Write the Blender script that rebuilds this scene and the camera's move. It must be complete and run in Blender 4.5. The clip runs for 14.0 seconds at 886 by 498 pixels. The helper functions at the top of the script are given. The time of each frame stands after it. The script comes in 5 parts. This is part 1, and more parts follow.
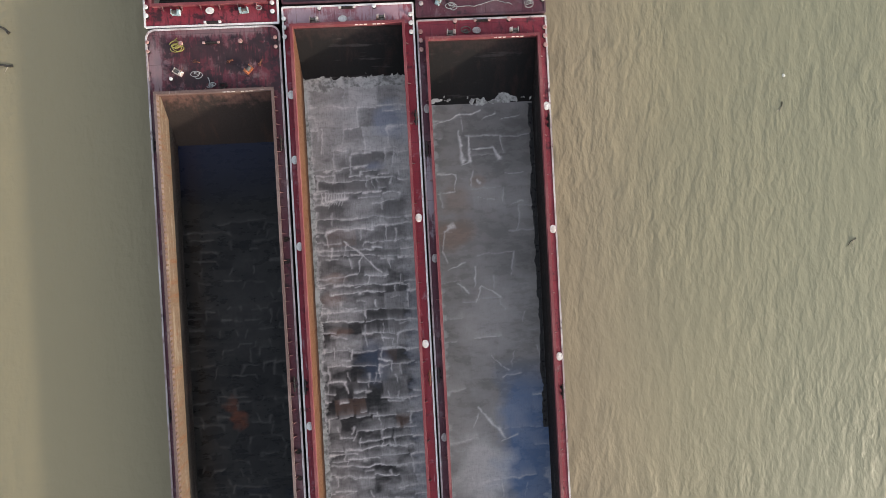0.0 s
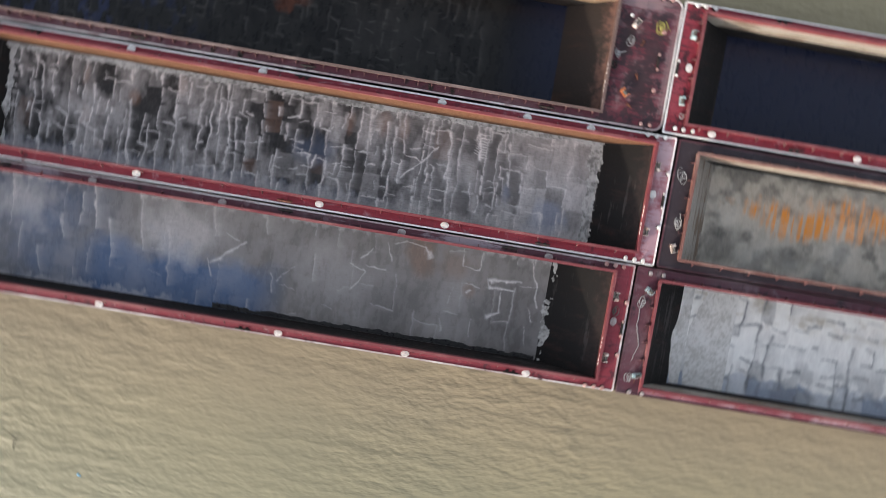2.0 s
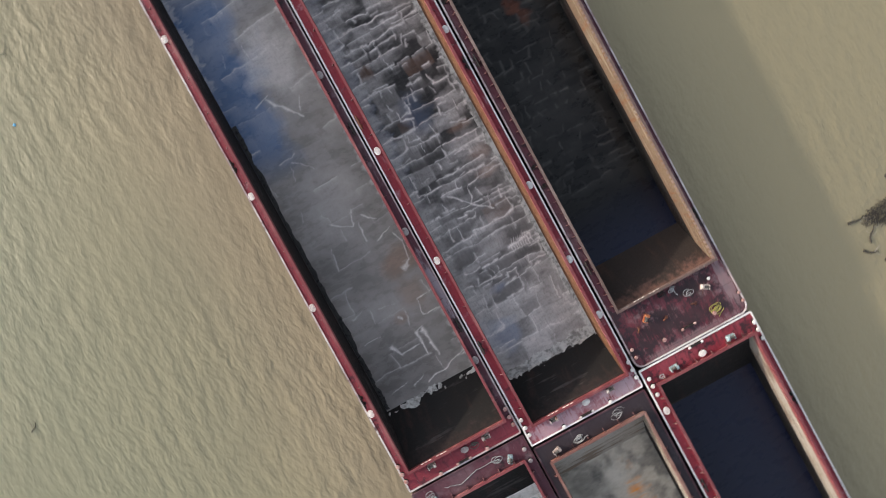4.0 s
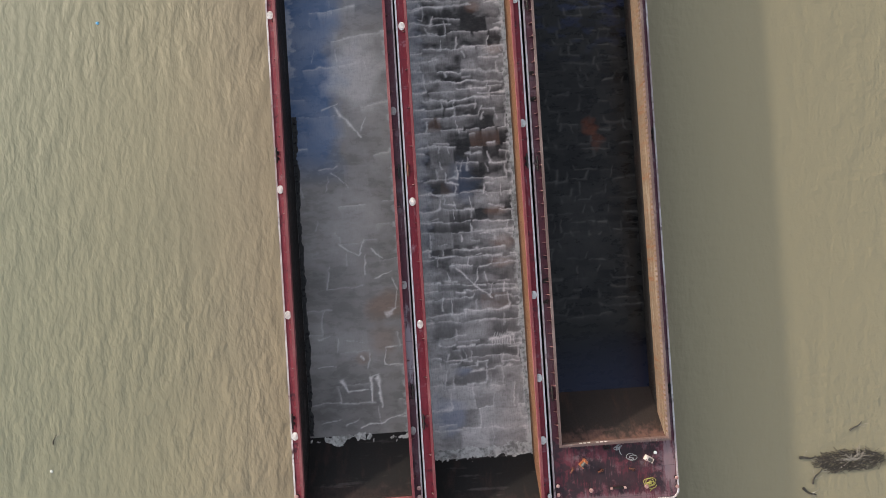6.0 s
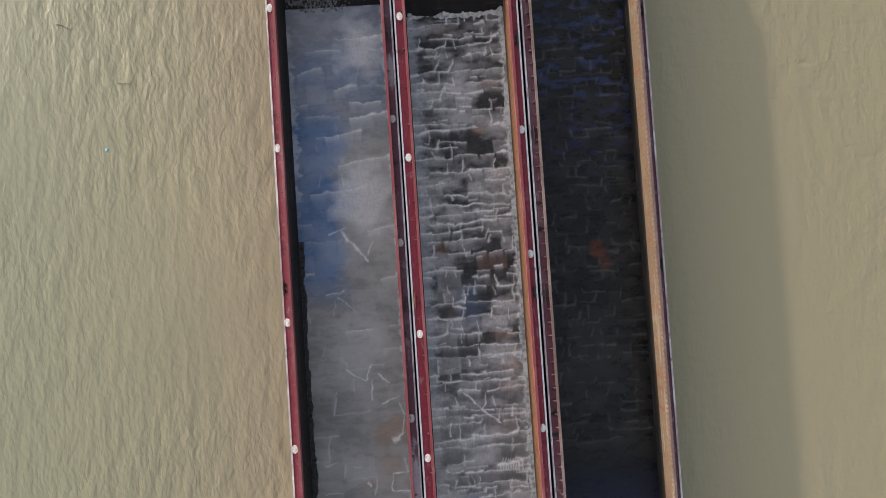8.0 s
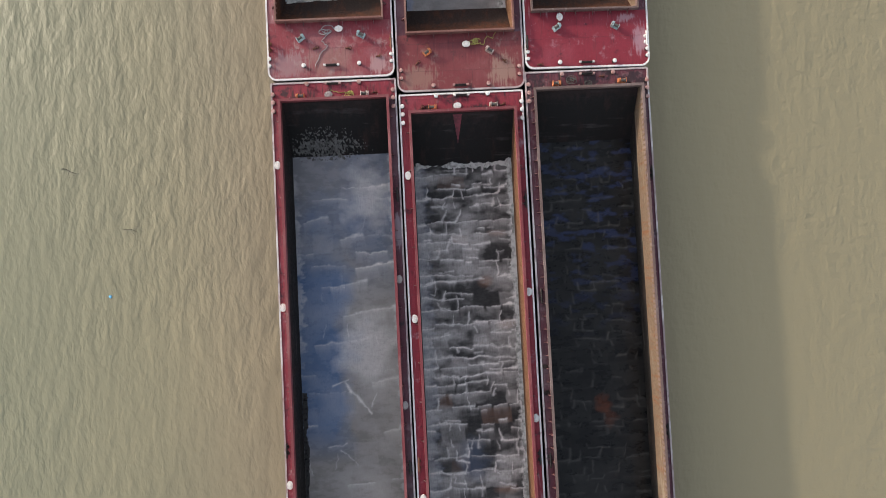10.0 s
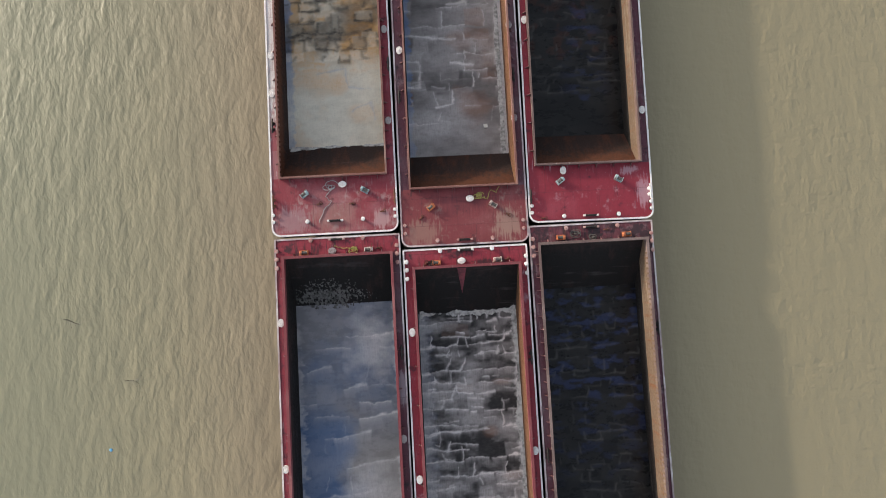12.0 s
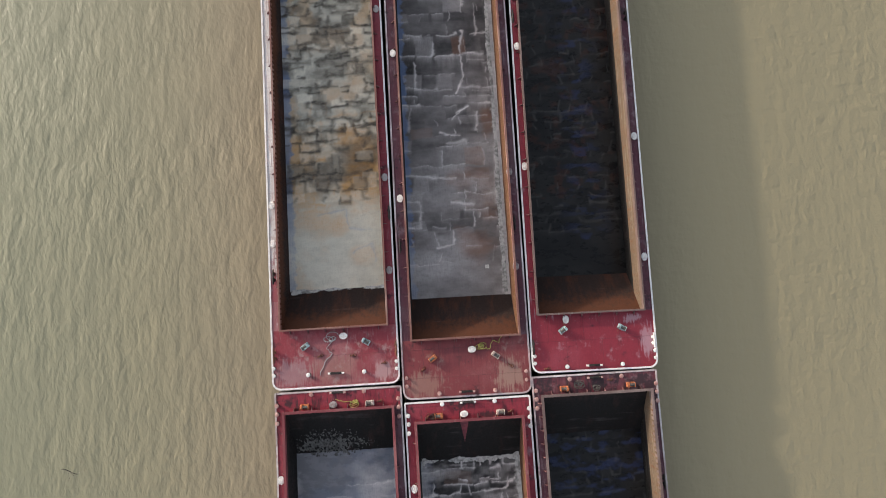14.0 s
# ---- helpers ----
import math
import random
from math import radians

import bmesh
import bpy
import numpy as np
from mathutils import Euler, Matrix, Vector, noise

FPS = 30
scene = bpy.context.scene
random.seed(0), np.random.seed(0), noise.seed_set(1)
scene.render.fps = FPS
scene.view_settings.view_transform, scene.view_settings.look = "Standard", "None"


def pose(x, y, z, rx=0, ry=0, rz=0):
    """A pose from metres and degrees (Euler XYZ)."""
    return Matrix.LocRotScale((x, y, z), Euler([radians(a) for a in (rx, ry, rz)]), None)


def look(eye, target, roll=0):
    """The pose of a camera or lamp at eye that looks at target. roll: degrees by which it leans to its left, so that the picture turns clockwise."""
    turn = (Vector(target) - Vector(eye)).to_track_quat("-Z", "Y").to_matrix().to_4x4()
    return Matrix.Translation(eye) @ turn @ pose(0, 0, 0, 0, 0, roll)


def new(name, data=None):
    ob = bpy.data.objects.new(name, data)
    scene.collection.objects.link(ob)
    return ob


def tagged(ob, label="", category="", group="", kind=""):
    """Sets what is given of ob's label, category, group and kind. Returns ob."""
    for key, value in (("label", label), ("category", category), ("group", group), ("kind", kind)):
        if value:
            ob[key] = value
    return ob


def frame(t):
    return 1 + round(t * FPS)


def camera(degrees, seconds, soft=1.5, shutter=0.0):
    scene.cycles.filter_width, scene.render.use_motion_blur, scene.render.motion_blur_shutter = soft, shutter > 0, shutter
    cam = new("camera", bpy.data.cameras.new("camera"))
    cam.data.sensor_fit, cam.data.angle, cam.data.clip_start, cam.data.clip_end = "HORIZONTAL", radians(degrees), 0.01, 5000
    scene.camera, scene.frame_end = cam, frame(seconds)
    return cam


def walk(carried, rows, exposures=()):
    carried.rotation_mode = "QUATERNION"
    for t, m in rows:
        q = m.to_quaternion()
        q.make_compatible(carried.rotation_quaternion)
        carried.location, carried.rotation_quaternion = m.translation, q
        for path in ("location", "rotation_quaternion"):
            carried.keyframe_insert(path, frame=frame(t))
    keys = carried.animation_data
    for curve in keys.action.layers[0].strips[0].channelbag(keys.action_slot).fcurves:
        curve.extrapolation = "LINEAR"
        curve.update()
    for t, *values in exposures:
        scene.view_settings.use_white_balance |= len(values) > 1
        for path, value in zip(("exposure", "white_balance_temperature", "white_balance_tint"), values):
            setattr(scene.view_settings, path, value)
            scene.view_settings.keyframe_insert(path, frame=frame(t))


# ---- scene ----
PATH = [
    (0, pose(-4.791, 20.164, 50.677, -0.489, -2.317, 176.949)),
    (0.5, pose(-5.066, 19.826, 50.664, -1.092, -2.149, 185.183)),
    (1, pose(-5.105, 19.587, 50.673, -2.027, -2.120, 217.903)),
    (1.5, pose(-5.006, 19.175, 50.667, -2.761, -1.656, 248.638)),
    (1.8, pose(-4.844, 18.906, 50.649, -2.843, -1.100, 266.957)),
    (2, pose(-4.671, 18.850, 50.672, -2.720, -0.812, 279.515)),
    (2.5, pose(-4.356, 18.921, 50.640, -2.424, -0.504, 297.438)),
    (2.7, pose(-4.111, 18.915, 50.660, -2.502, -0.349, 300.573)),
    (4.8, look((-3.511, 20.561, 52.189), (-3.471, 20.550, 50.189), 94.9)),
    (5, look((-3.722, 20.817, 52.279), (-3.672, 20.815, 50.280), 84.6)),
    (5.5, look((-3.518, 22.019, 52.188), (-3.475, 22.029, 50.189), 71.8)),
    (6, look((-3.757, 23.705, 52.174), (-3.705, 23.727, 50.175), 63.5)),
    (6.5, look((-3.481, 25.713, 52.166), (-3.440, 25.744, 50.167), 48.6)),
    (7, look((-3.506, 28.194, 52.288), (-3.466, 28.228, 50.288), 46.4)),
    (7.5, look((-3.390, 30.702, 52.227), (-3.354, 30.758, 50.228), 29.2)),
    (8, look((-3.062, 34.046, 52.148), (-3.035, 34.103, 50.149), 21.6)),
    (10.3, look((-3.064, 49.228, 52.341), (-3.026, 49.309, 50.343), 22.4)),
    (10.5, look((-3.085, 50.452, 52.484), (-3.049, 50.538, 50.486), 20.0)),
    (11, look((-3.174, 53.147, 52.495), (-3.131, 53.258, 50.499), 17.8)),
    (11.5, look((-2.919, 55.944, 52.465), (-2.882, 56.077, 50.470), 12.4)),
    (12, look((-2.749, 59.066, 52.559), (-2.712, 59.207, 50.564), 11.6)),
    (12.5, look((-2.429, 61.884, 52.744), (-2.397, 62.043, 50.751), 8.1)),
    (13, look((-2.112, 64.519, 52.928), (-2.087, 64.703, 50.937), 4.4)),
    (13.5, look((-2.115, 67.639, 52.994), (-2.085, 67.825, 51.003), 5.9)),
    (14, look((-2.028, 70.468, 53.171), (-1.996, 70.671, 51.182), 5.5)),
]
EXPOSURES = [(0.0, 1.10), (1.0, 1.15), (2.0, 1.27), (2.7, 1.25), (5.0, 1.08), (8.0, 1.13), (11.0, 1.06), (14.0, 1.02)]
cam = camera(75.2, 14.0, soft=0.75, shutter=0.3)
walk(cam, PATH, EXPOSURES)

# ---- light ----
SUN_TO = Vector((-0.82, 0.57, 0.0)).normalized() * math.cos(radians(13.8)) + Vector((0, 0, math.sin(radians(13.8))))
world = bpy.data.worlds.new("sky")
world.use_nodes = True
scene.world = world
sky = world.node_tree.nodes.new("ShaderNodeTexSky")
sky.sky_type, sky.sun_disc = "NISHITA", False
sky.sun_elevation, sky.sun_rotation = radians(13.8), math.atan2(SUN_TO.x, SUN_TO.y) % (2 * math.pi)
sky.air_density, sky.dust_density, sky.ozone_density = 1.0, 2.0, 1.0
background = world.node_tree.nodes["Background"]
haze = world.node_tree.nodes.new("ShaderNodeHueSaturation")
haze.inputs["Saturation"].default_value = 0.45
world.node_tree.links.new(sky.outputs[0], haze.inputs["Color"])
world.node_tree.links.new(haze.outputs[0], background.inputs[0])
background.inputs[1].default_value = 0.15
sun = new("sun", bpy.data.lights.new("sun", "SUN"))
sun.data.energy, sun.data.angle, sun.data.color = 1.6, radians(1.5), (1.0, 0.88, 0.72)
sun.matrix_world = look(SUN_TO * 100, (0, 0, 0))


# ---- materials ----
class Nodes:
    """Short names for the nodes of one material."""

    def __init__(self, name):
        self.mat = bpy.data.materials.new(name)
        self.mat.use_nodes = True
        self.tree = self.mat.node_tree
        self.shader = self.tree.nodes["Principled BSDF"]
        self.pos = self.add("ShaderNodeNewGeometry").outputs["Position"]

    def add(self, kind):
        return self.tree.nodes.new(kind)

    def put(self, socket, value):
        if isinstance(value, bpy.types.NodeSocket):
            self.tree.links.new(value, socket)
        elif isinstance(value, tuple) and len(value) == 3 and socket.type == "RGBA":
            socket.default_value = (*value, 1)
        else:
            socket.default_value = value

    def stretch(self, scale, vec=None, turn=0.0, shift=(0, 0, 0)):
        n = self.add("ShaderNodeMapping")
        self.put(n.inputs["Vector"], vec or self.pos)
        n.inputs["Scale"].default_value = scale
        n.inputs["Rotation"].default_value = (0, 0, turn)
        n.inputs["Location"].default_value = shift
        return n.outputs[0]

    def noise(self, scale, detail=4.0, rough=0.55, vec=None, distort=0.0, color=False):
        n = self.add("ShaderNodeTexNoise")
        self.put(n.inputs["Vector"], vec or self.pos)
        n.inputs["Scale"].default_value, n.inputs["Detail"].default_value = scale, detail
        n.inputs["Roughness"].default_value, n.inputs["Distortion"].default_value = rough, distort
        return n.outputs[1 if color else 0]

    def step(self, value, low, high, out_low=0.0, out_high=1.0):
        n = self.add("ShaderNodeMapRange")
        n.interpolation_type = "SMOOTHSTEP"
        for k, v in enumerate((value, low, high, out_low, out_high)):
            self.put(n.inputs[k], v)
        return n.outputs[0]

    def math(self, op, a, b=0.0):
        n = self.add("ShaderNodeMath")
        n.operation = op
        self.put(n.inputs[0], a), self.put(n.inputs[1], b)
        return n.outputs[0]

    def mix(self, fac, a, b):
        n = self.add("ShaderNodeMix")
        n.data_type = "RGBA"
        self.put(n.inputs[0], fac), self.put(n.inputs[6], a), self.put(n.inputs[7], b)
        return n.outputs[2]

    def axis(self, k):
        n = self.add("ShaderNodeSeparateXYZ")
        self.put(n.inputs[0], self.pos)
        return n.outputs[k]

    def warp(self, scale, amount, vec=None):
        """The place pushed about by a coloured noise."""
        c = self.noise(scale, 3, 0.5, color=True)
        a = self.add("ShaderNodeVectorMath")
        a.operation = "MULTIPLY_ADD"
        self.put(a.inputs[0], c)
        a.inputs[1].default_value = (amount, amount, 0)
        self.put(a.inputs[2], vec or self.pos)
        return a.outputs[0]

    def brick(self, vec, wide, high, mortar, smooth=0.6, turn=0.0):
        n = self.add("ShaderNodeTexBrick")
        self.put(n.inputs["Vector"], vec)
        n.inputs["Color1"].default_value, n.inputs["Color2"].default_value = (0, 0, 0, 1), (1, 1, 1, 1)
        n.inputs["Mortar"].default_value = (0.5, 0.5, 0.5, 1)
        n.inputs["Scale"].default_value = 1.0
        n.inputs["Mortar Size"].default_value, n.inputs["Mortar Smooth"].default_value = mortar, smooth
        n.inputs["Brick Width"].default_value, n.inputs["Row Height"].default_value = wide, high
        return n.outputs[0], n.outputs[1]

    def bump(self, height, distance, strength=1.0):
        n = self.add("ShaderNodeBump")
        self.put(n.inputs["Height"], height)
        self.put(n.inputs["Strength"], strength)
        n.inputs["Distance"].default_value = distance
        self.put(self.shader.inputs["Normal"], n.outputs[0])

    def done(self, color, rough=0.6, metal=0.0, ior=1.45):
        s = self.shader.inputs
        self.put(s["Base Color"], color), self.put(s["Roughness"], rough), self.put(s["Metallic"], metal)
        s["IOR"].default_value = ior
        return self.mat


def paint(name, base, faded, stain, bare, fade=0.5, stains=0.5, worn=0.5, seams=True, zones=()):
    """Old ship's paint: faded in clouds, stained dark, scuffed through to bare metal in patches.
    zones: ragged patches (x, y, half width, half length, colour, amount)."""
    n = Nodes(name)
    big, mid, fine = n.noise(0.22, 5, 0.6), n.noise(1.3, 6, 0.65), n.noise(9, 4, 0.6)
    streak = n.noise(1.0, 5, 0.6, n.stretch((2.4, 0.5, 1)))
    col = n.mix(n.step(big, 0.62 - 0.3 * fade, 0.85 - 0.3 * fade), base, faded)
    col = n.mix(n.math("MULTIPLY", n.step(streak, 0.78 - 0.4 * stains, 0.98 - 0.4 * stains), 0.85), col, stain)
    patch = n.math("MULTIPLY", n.step(n.noise(0.45, 3, 0.5, n.stretch((1, 1, 1), shift=(7, 3, 0))), 0.45, 0.62), n.step(mid, 0.70 - 0.36 * worn, 0.88 - 0.36 * worn))
    col = n.mix(n.math("MULTIPLY", patch, 0.6), col, bare)
    wash = n.noise(1.0, 6, 0.7, n.stretch((5.5, 0.55, 1), shift=(3, 8, 0)))
    col = n.mix(n.math("MULTIPLY", n.step(wash, 0.52, 0.72), 0.5 * worn), col, faded)
    col = n.mix(n.math("MULTIPLY", n.step(wash, 0.46, 0.30), 0.6 * stains), col, stain)
    scrape = n.math("MULTIPLY", n.step(n.noise(1.0, 4, 0.6, n.stretch((4.5, 0.45, 1), shift=(1, 6, 0))), 0.58, 0.70), n.step(n.noise(0.33, 3, 0.5, n.stretch((1, 1, 1), shift=(17, 2, 0))), 0.62 - 0.25 * worn, 0.74 - 0.25 * worn))
    col = n.mix(n.math("MULTIPLY", scrape, 0.6), col, bare)
    soot = n.noise(0.8, 7, 0.7, n.stretch((1, 1, 1), shift=(2, 9, 0)))
    col = n.mix(n.math("MULTIPLY", n.step(soot, 0.70 - 0.25 * stains, 0.80 - 0.25 * stains), 0.9), col, stain)
    chips = n.noise(11, 3, 0.6, n.stretch((1, 0.7, 1), shift=(4, 1, 0)))
    col = n.mix(n.math("MULTIPLY", n.step(chips, 0.76 - 0.12 * worn, 0.80 - 0.12 * worn), 0.75), col, bare)
    col = n.mix(n.step(fine, 0.3, 0.8, 0.0, 0.35), col, stain)
    for zx, zy, wx, wy, colour, amount in zones:
        v = n.add("ShaderNodeVectorMath")
        v.operation = "MULTIPLY_ADD"
        n.put(v.inputs[0], n.pos)
        v.inputs[1].default_value, v.inputs[2].default_value = (1 / wx, 1 / wy, 0), (-zx / wx, -zy / wy, 0)
        d = n.add("ShaderNodeVectorMath")
        d.operation = "LENGTH"
        n.put(d.inputs[0], v.outputs[0])
        ragged_edge = n.math("ADD", n.math("MULTIPLY", n.math("SUBTRACT", mid, 0.5), 2.0), n.math("MULTIPLY", n.math("SUBTRACT", wash, 0.5), 3.0))
        col = n.mix(n.step(n.math("ADD", d.outputs["Value"], ragged_edge), 0.6, 1.2, amount, 0.0), col, colour)
    height = n.math("ADD", n.math("MULTIPLY", mid, 0.5), n.math("MULTIPLY", fine, 0.3))
    if seams:
        tone, joint = n.brick(n.stretch((1, 1, 1), shift=(0.4, 0.2, 0)), 3.1, 2.4, 0.025, 0.2)
        col = n.mix(n.math("MULTIPLY", joint, 0.45), col, stain)
        col = n.mix(n.math("MULTIPLY", tone, 0.12), col, faded)
        height = n.math("ADD", height, n.math("MULTIPLY", joint, 0.5))
    n.bump(height, 0.02, 0.7)
    return n.done(col, n.step(mid, 0.2, 0.8, 0.42, 0.78))


def wall_steel(name, base, rust, pale, rusty=0.5, cake=0.3, runs_at=(2.6, 2.6, 0.35), drips=None):
    """Plate inside a hold: bare steel, rust running down, dried dust in horizontal bands."""
    n = Nodes(name)
    runs = n.noise(1.0, 5, 0.6, n.stretch(runs_at))
    cloud, fine, band = n.noise(0.5, 5, 0.6), n.noise(7, 5, 0.6), n.noise(1.0, 4, 0.6, n.stretch((0.15, 0.15, 3.0)))
    col = n.mix(n.step(runs, 0.66 - 0.4 * rusty, 0.88 - 0.4 * rusty), base, rust)
    col = n.mix(n.step(cloud, 0.5, 0.75, 0, 0.5), col, base)
    col = n.mix(n.math("MULTIPLY", n.step(n.math("ADD", band, n.math("MULTIPLY", cloud, 0.5)), 1.0 - 0.6 * cake, 1.15 - 0.6 * cake), 0.7), col, pale)
    col = n.mix(n.step(fine, 0.35, 0.8, 0, 0.3), col, (0.03, 0.022, 0.02))
    if drips:
        teeth = n.noise(1.0, 4, 0.6, n.stretch((2.2, 2.2, 0.05)))
        level = n.math("ADD", n.axis(2), n.math("ADD", n.math("MULTIPLY", n.math("SUBTRACT", teeth, 0.5), 2.4), n.math("MULTIPLY", n.math("SUBTRACT", cloud, 0.5), 1.2)))
        col = n.mix(n.math("MULTIPLY", n.step(level, drips[1] - 0.2, drips[1] + 1.0), 0.85), col, drips[0])
    n.bump(n.math("ADD", fine, n.math("MULTIPLY", cloud, 2.0)), 0.015, 0.8)
    return n.done(col, n.step(fine, 0.3, 0.7, 0.6, 0.9), 0.0, 1.22)


def residue_floor(name, plate, worn, tar, pale, rust, blue, rough=(0.35, 0.75), tar_over=False):
    """Hold floor plate under dried cargo: the maps pale, tar, rust and blue on the mesh say where residue and painted
    sky reflection lie.
    tar_over: the tar lies over the dust and not under it."""
    n = Nodes(name)

    def layer(key):
        a = n.add("ShaderNodeAttribute")
        a.attribute_name = key
        return a.outputs["Fac"]

    blot, fine, grain = n.noise(0.9, 6, 0.65, n.stretch((0.7, 1.4, 1))), n.noise(2.6, 7, 0.72, n.stretch((0.7, 1.4, 1))), n.noise(24, 3, 0.6)
    brush = n.noise(1.0, 5, 0.65, n.stretch((9, 1.6, 1)))
    col = n.mix(n.step(blot, 0.32, 0.68), plate, worn)
    soot = n.math("MULTIPLY", layer("tar"), n.step(fine, 0.25, 0.6, 0.75, 1.0))
    if not tar_over:
        col = n.mix(soot, col, tar)
    col = n.mix(n.math("MULTIPLY", layer("rust"), n.step(blot, 0.25, 0.6, 0.55, 1.0)), col, rust)
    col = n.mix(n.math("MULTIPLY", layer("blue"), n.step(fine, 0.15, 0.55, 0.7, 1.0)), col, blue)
    cake = n.math("MULTIPLY", layer("pale"), n.step(n.math("ADD", n.math("MULTIPLY", fine, 0.6), n.math("MULTIPLY", brush, 0.4)), 0.34, 0.58, 0.55, 1.0))
    col = n.mix(cake, col, pale)
    if tar_over:
        col = n.mix(soot, col, tar)
    col = n.mix(n.step(grain, 0.45, 0.9, 0, 0.12), col, worn)
    col = n.mix(n.step(fine, 0.55, 0.8, 0, 0.35), col, tar)
    n.bump(n.math("ADD", cake, n.math("MULTIPLY", fine, 0.4)), 0.02, 0.7)
    wet = n.math("ADD", n.math("MULTIPLY", blot, 0.6), n.math("MULTIPLY", cake, 0.5))
    return n.done(col, n.step(wet, 0.2, 0.7, *rough), 0.0, 1.33)


def plain(name, base, other, scale=6.0, rough=0.6, metal=0.0, relief=0.01):
    n = Nodes(name)
    a, b = n.noise(scale, 5, 0.65), n.noise(scale * 0.2, 3, 0.5)
    col = n.mix(n.step(n.math("ADD", n.math("MULTIPLY", a, 0.6), n.math("MULTIPLY", b, 0.4)), 0.42, 0.62), base, other)
    n.bump(a, relief, 0.6)
    return n.done(col, n.step(a, 0.2, 0.8, rough - 0.1, rough + 0.15), metal)


def river(name):
    """Silty river: short wind ripples, smoother in the lee of the barges."""
    n = Nodes(name)
    x, y = n.axis(0), n.axis(1)
    lee = n.step(x, 8, 17, 1.0, 0.85)
    far = n.step(x, 17, 60, 0.0, 0.2)
    calm = n.math("ADD", lee, far)
    cross = n.warp(0.35, 0.7)
    chop = n.noise(1.0, 2.0, 0.45, n.stretch((0.95, 0.36, 1), cross, turn=0.14))
    small = n.noise(1.0, 2, 0.5, n.stretch((3.0, 1.5, 1), cross, turn=-0.45))
    rolls = n.noise(1.0, 3, 0.5, n.stretch((0.55, 1.3, 1), cross, turn=0.5))
    small = n.math("ADD", small, n.math("MULTIPLY", n.step(x, 10, 20, 0.0, 2.2), rolls))
    swell = n.noise(0.16, 3, 0.5)
    gusts = n.step(n.noise(0.045, 3, 0.55), 0.35, 0.65, 0.6, 1.2)
    height = n.math("ADD", n.math("MULTIPLY", chop, 0.75), n.math("MULTIPLY", small, 0.26))
    height = n.math("ADD", height, n.math("MULTIPLY", swell, 0.35))
    silt = n.mix(n.step(n.noise(0.06, 4, 0.6, n.stretch((1.6, 0.7, 1))), 0.35, 0.7), (0.255, 0.218, 0.142), (0.30, 0.25, 0.158))
    silt = n.mix(n.step(x, -30, -17, 0.0, 0.55), silt, (0.30, 0.235, 0.165))
    silt = n.mix(n.step(x, 12, 20, 0.0, 1.0), silt, (0.285, 0.245, 0.155))
    silt = n.mix(n.step(x, -44, -14, 0.75, 0.0), silt, (0.245, 0.245, 0.165))
    n.bump(height, 0.20, n.math("MULTIPLY", calm, gusts))
    return n.done(silt, 0.50, 0.0, 1.33)


WATER = river("river_water")
deck_red = paint("red_deck_paint", (0.24, 0.026, 0.042), (0.32, 0.075, 0.095), (0.045, 0.012, 0.018), (0.38, 0.26, 0.27), 0.4, 0.52, 0.45)
deck_washed = paint("washed_red_deck_paint", (0.27, 0.04, 0.06), (0.46, 0.27, 0.30), (0.10, 0.02, 0.03), (0.58, 0.50, 0.53), 0.75, 0.4, 0.75, True,
                    ((-2.6, 1.0, 2.6, 0.7, (0.52, 0.38, 0.43), 0.6), (3.6, 1.2, 1.8, 0.9, (0.55, 0.43, 0.47), 0.65)))
deck_maroon = paint("worn_maroon_deck_paint", (0.135, 0.02, 0.033), (0.17, 0.06, 0.075), (0.020, 0.013, 0.017), (0.26, 0.19, 0.20), 0.5, 0.85, 0.7, True,
                    ((9.5, 4.2, 2.2, 1.2, (0.018, 0.011, 0.014), 0.9), (12.6, 5.9, 2.0, 0.6, (0.018, 0.011, 0.014), 0.9), (12.2, 3.6, 1.2, 0.9, (0.03, 0.014, 0.018), 0.8), (15.7, 5.0, 0.5, 2.2, (0.30, 0.21, 0.22), 0.7), (11.0, 2.1, 4.5, 0.35, (0.26, 0.16, 0.17), 0.6)))
deck_crimson = paint("crimson_deck_paint", (0.245, 0.020, 0.036), (0.29, 0.045, 0.065), (0.07, 0.012, 0.020), (0.46, 0.32, 0.36), 0.35, 0.46, 0.46, True,
                     ((15.9, 66.6, 0.55, 1.5, (0.46, 0.31, 0.36), 0.6), (14.8, 68.6, 0.8, 0.4, (0.44, 0.30, 0.34), 0.7)))
deck_stained = paint("stained_crimson_deck_paint", (0.27, 0.024, 0.042), (0.30, 0.05, 0.07), (0.022, 0.010, 0.014), (0.40, 0.26, 0.28), 0.4, 0.72, 0.4)
deck_faded = paint("faded_red_deck_paint", (0.20, 0.036, 0.042), (0.26, 0.085, 0.085), (0.06, 0.020, 0.022), (0.34, 0.25, 0.21), 0.5, 0.45, 0.5, True,
                   ((-3.6, 63.9, 1.5, 1.2, (0.33, 0.22, 0.17), 0.45), (3.9, 64.4, 1.2, 1.5, (0.38, 0.27, 0.21), 0.55), (0.5, 66.5, 3.0, 0.8, (0.10, 0.02, 0.028), 0.5)))
deck_scuffed = paint("scuffed_red_deck_paint", (0.25, 0.030, 0.044), (0.32, 0.11, 0.12), (0.09, 0.020, 0.026), (0.40, 0.31, 0.30), 0.5, 0.45, 0.6, True,
                     ((-14.6, 65.6, 1.6, 1.2, (0.34, 0.24, 0.25), 0.5), (-11.0, 65.8, 2.2, 1.4, (0.28, 0.17, 0.14), 0.4), (-6.9, 65.4, 0.9, 0.8, (0.46, 0.30, 0.30), 0.7)))
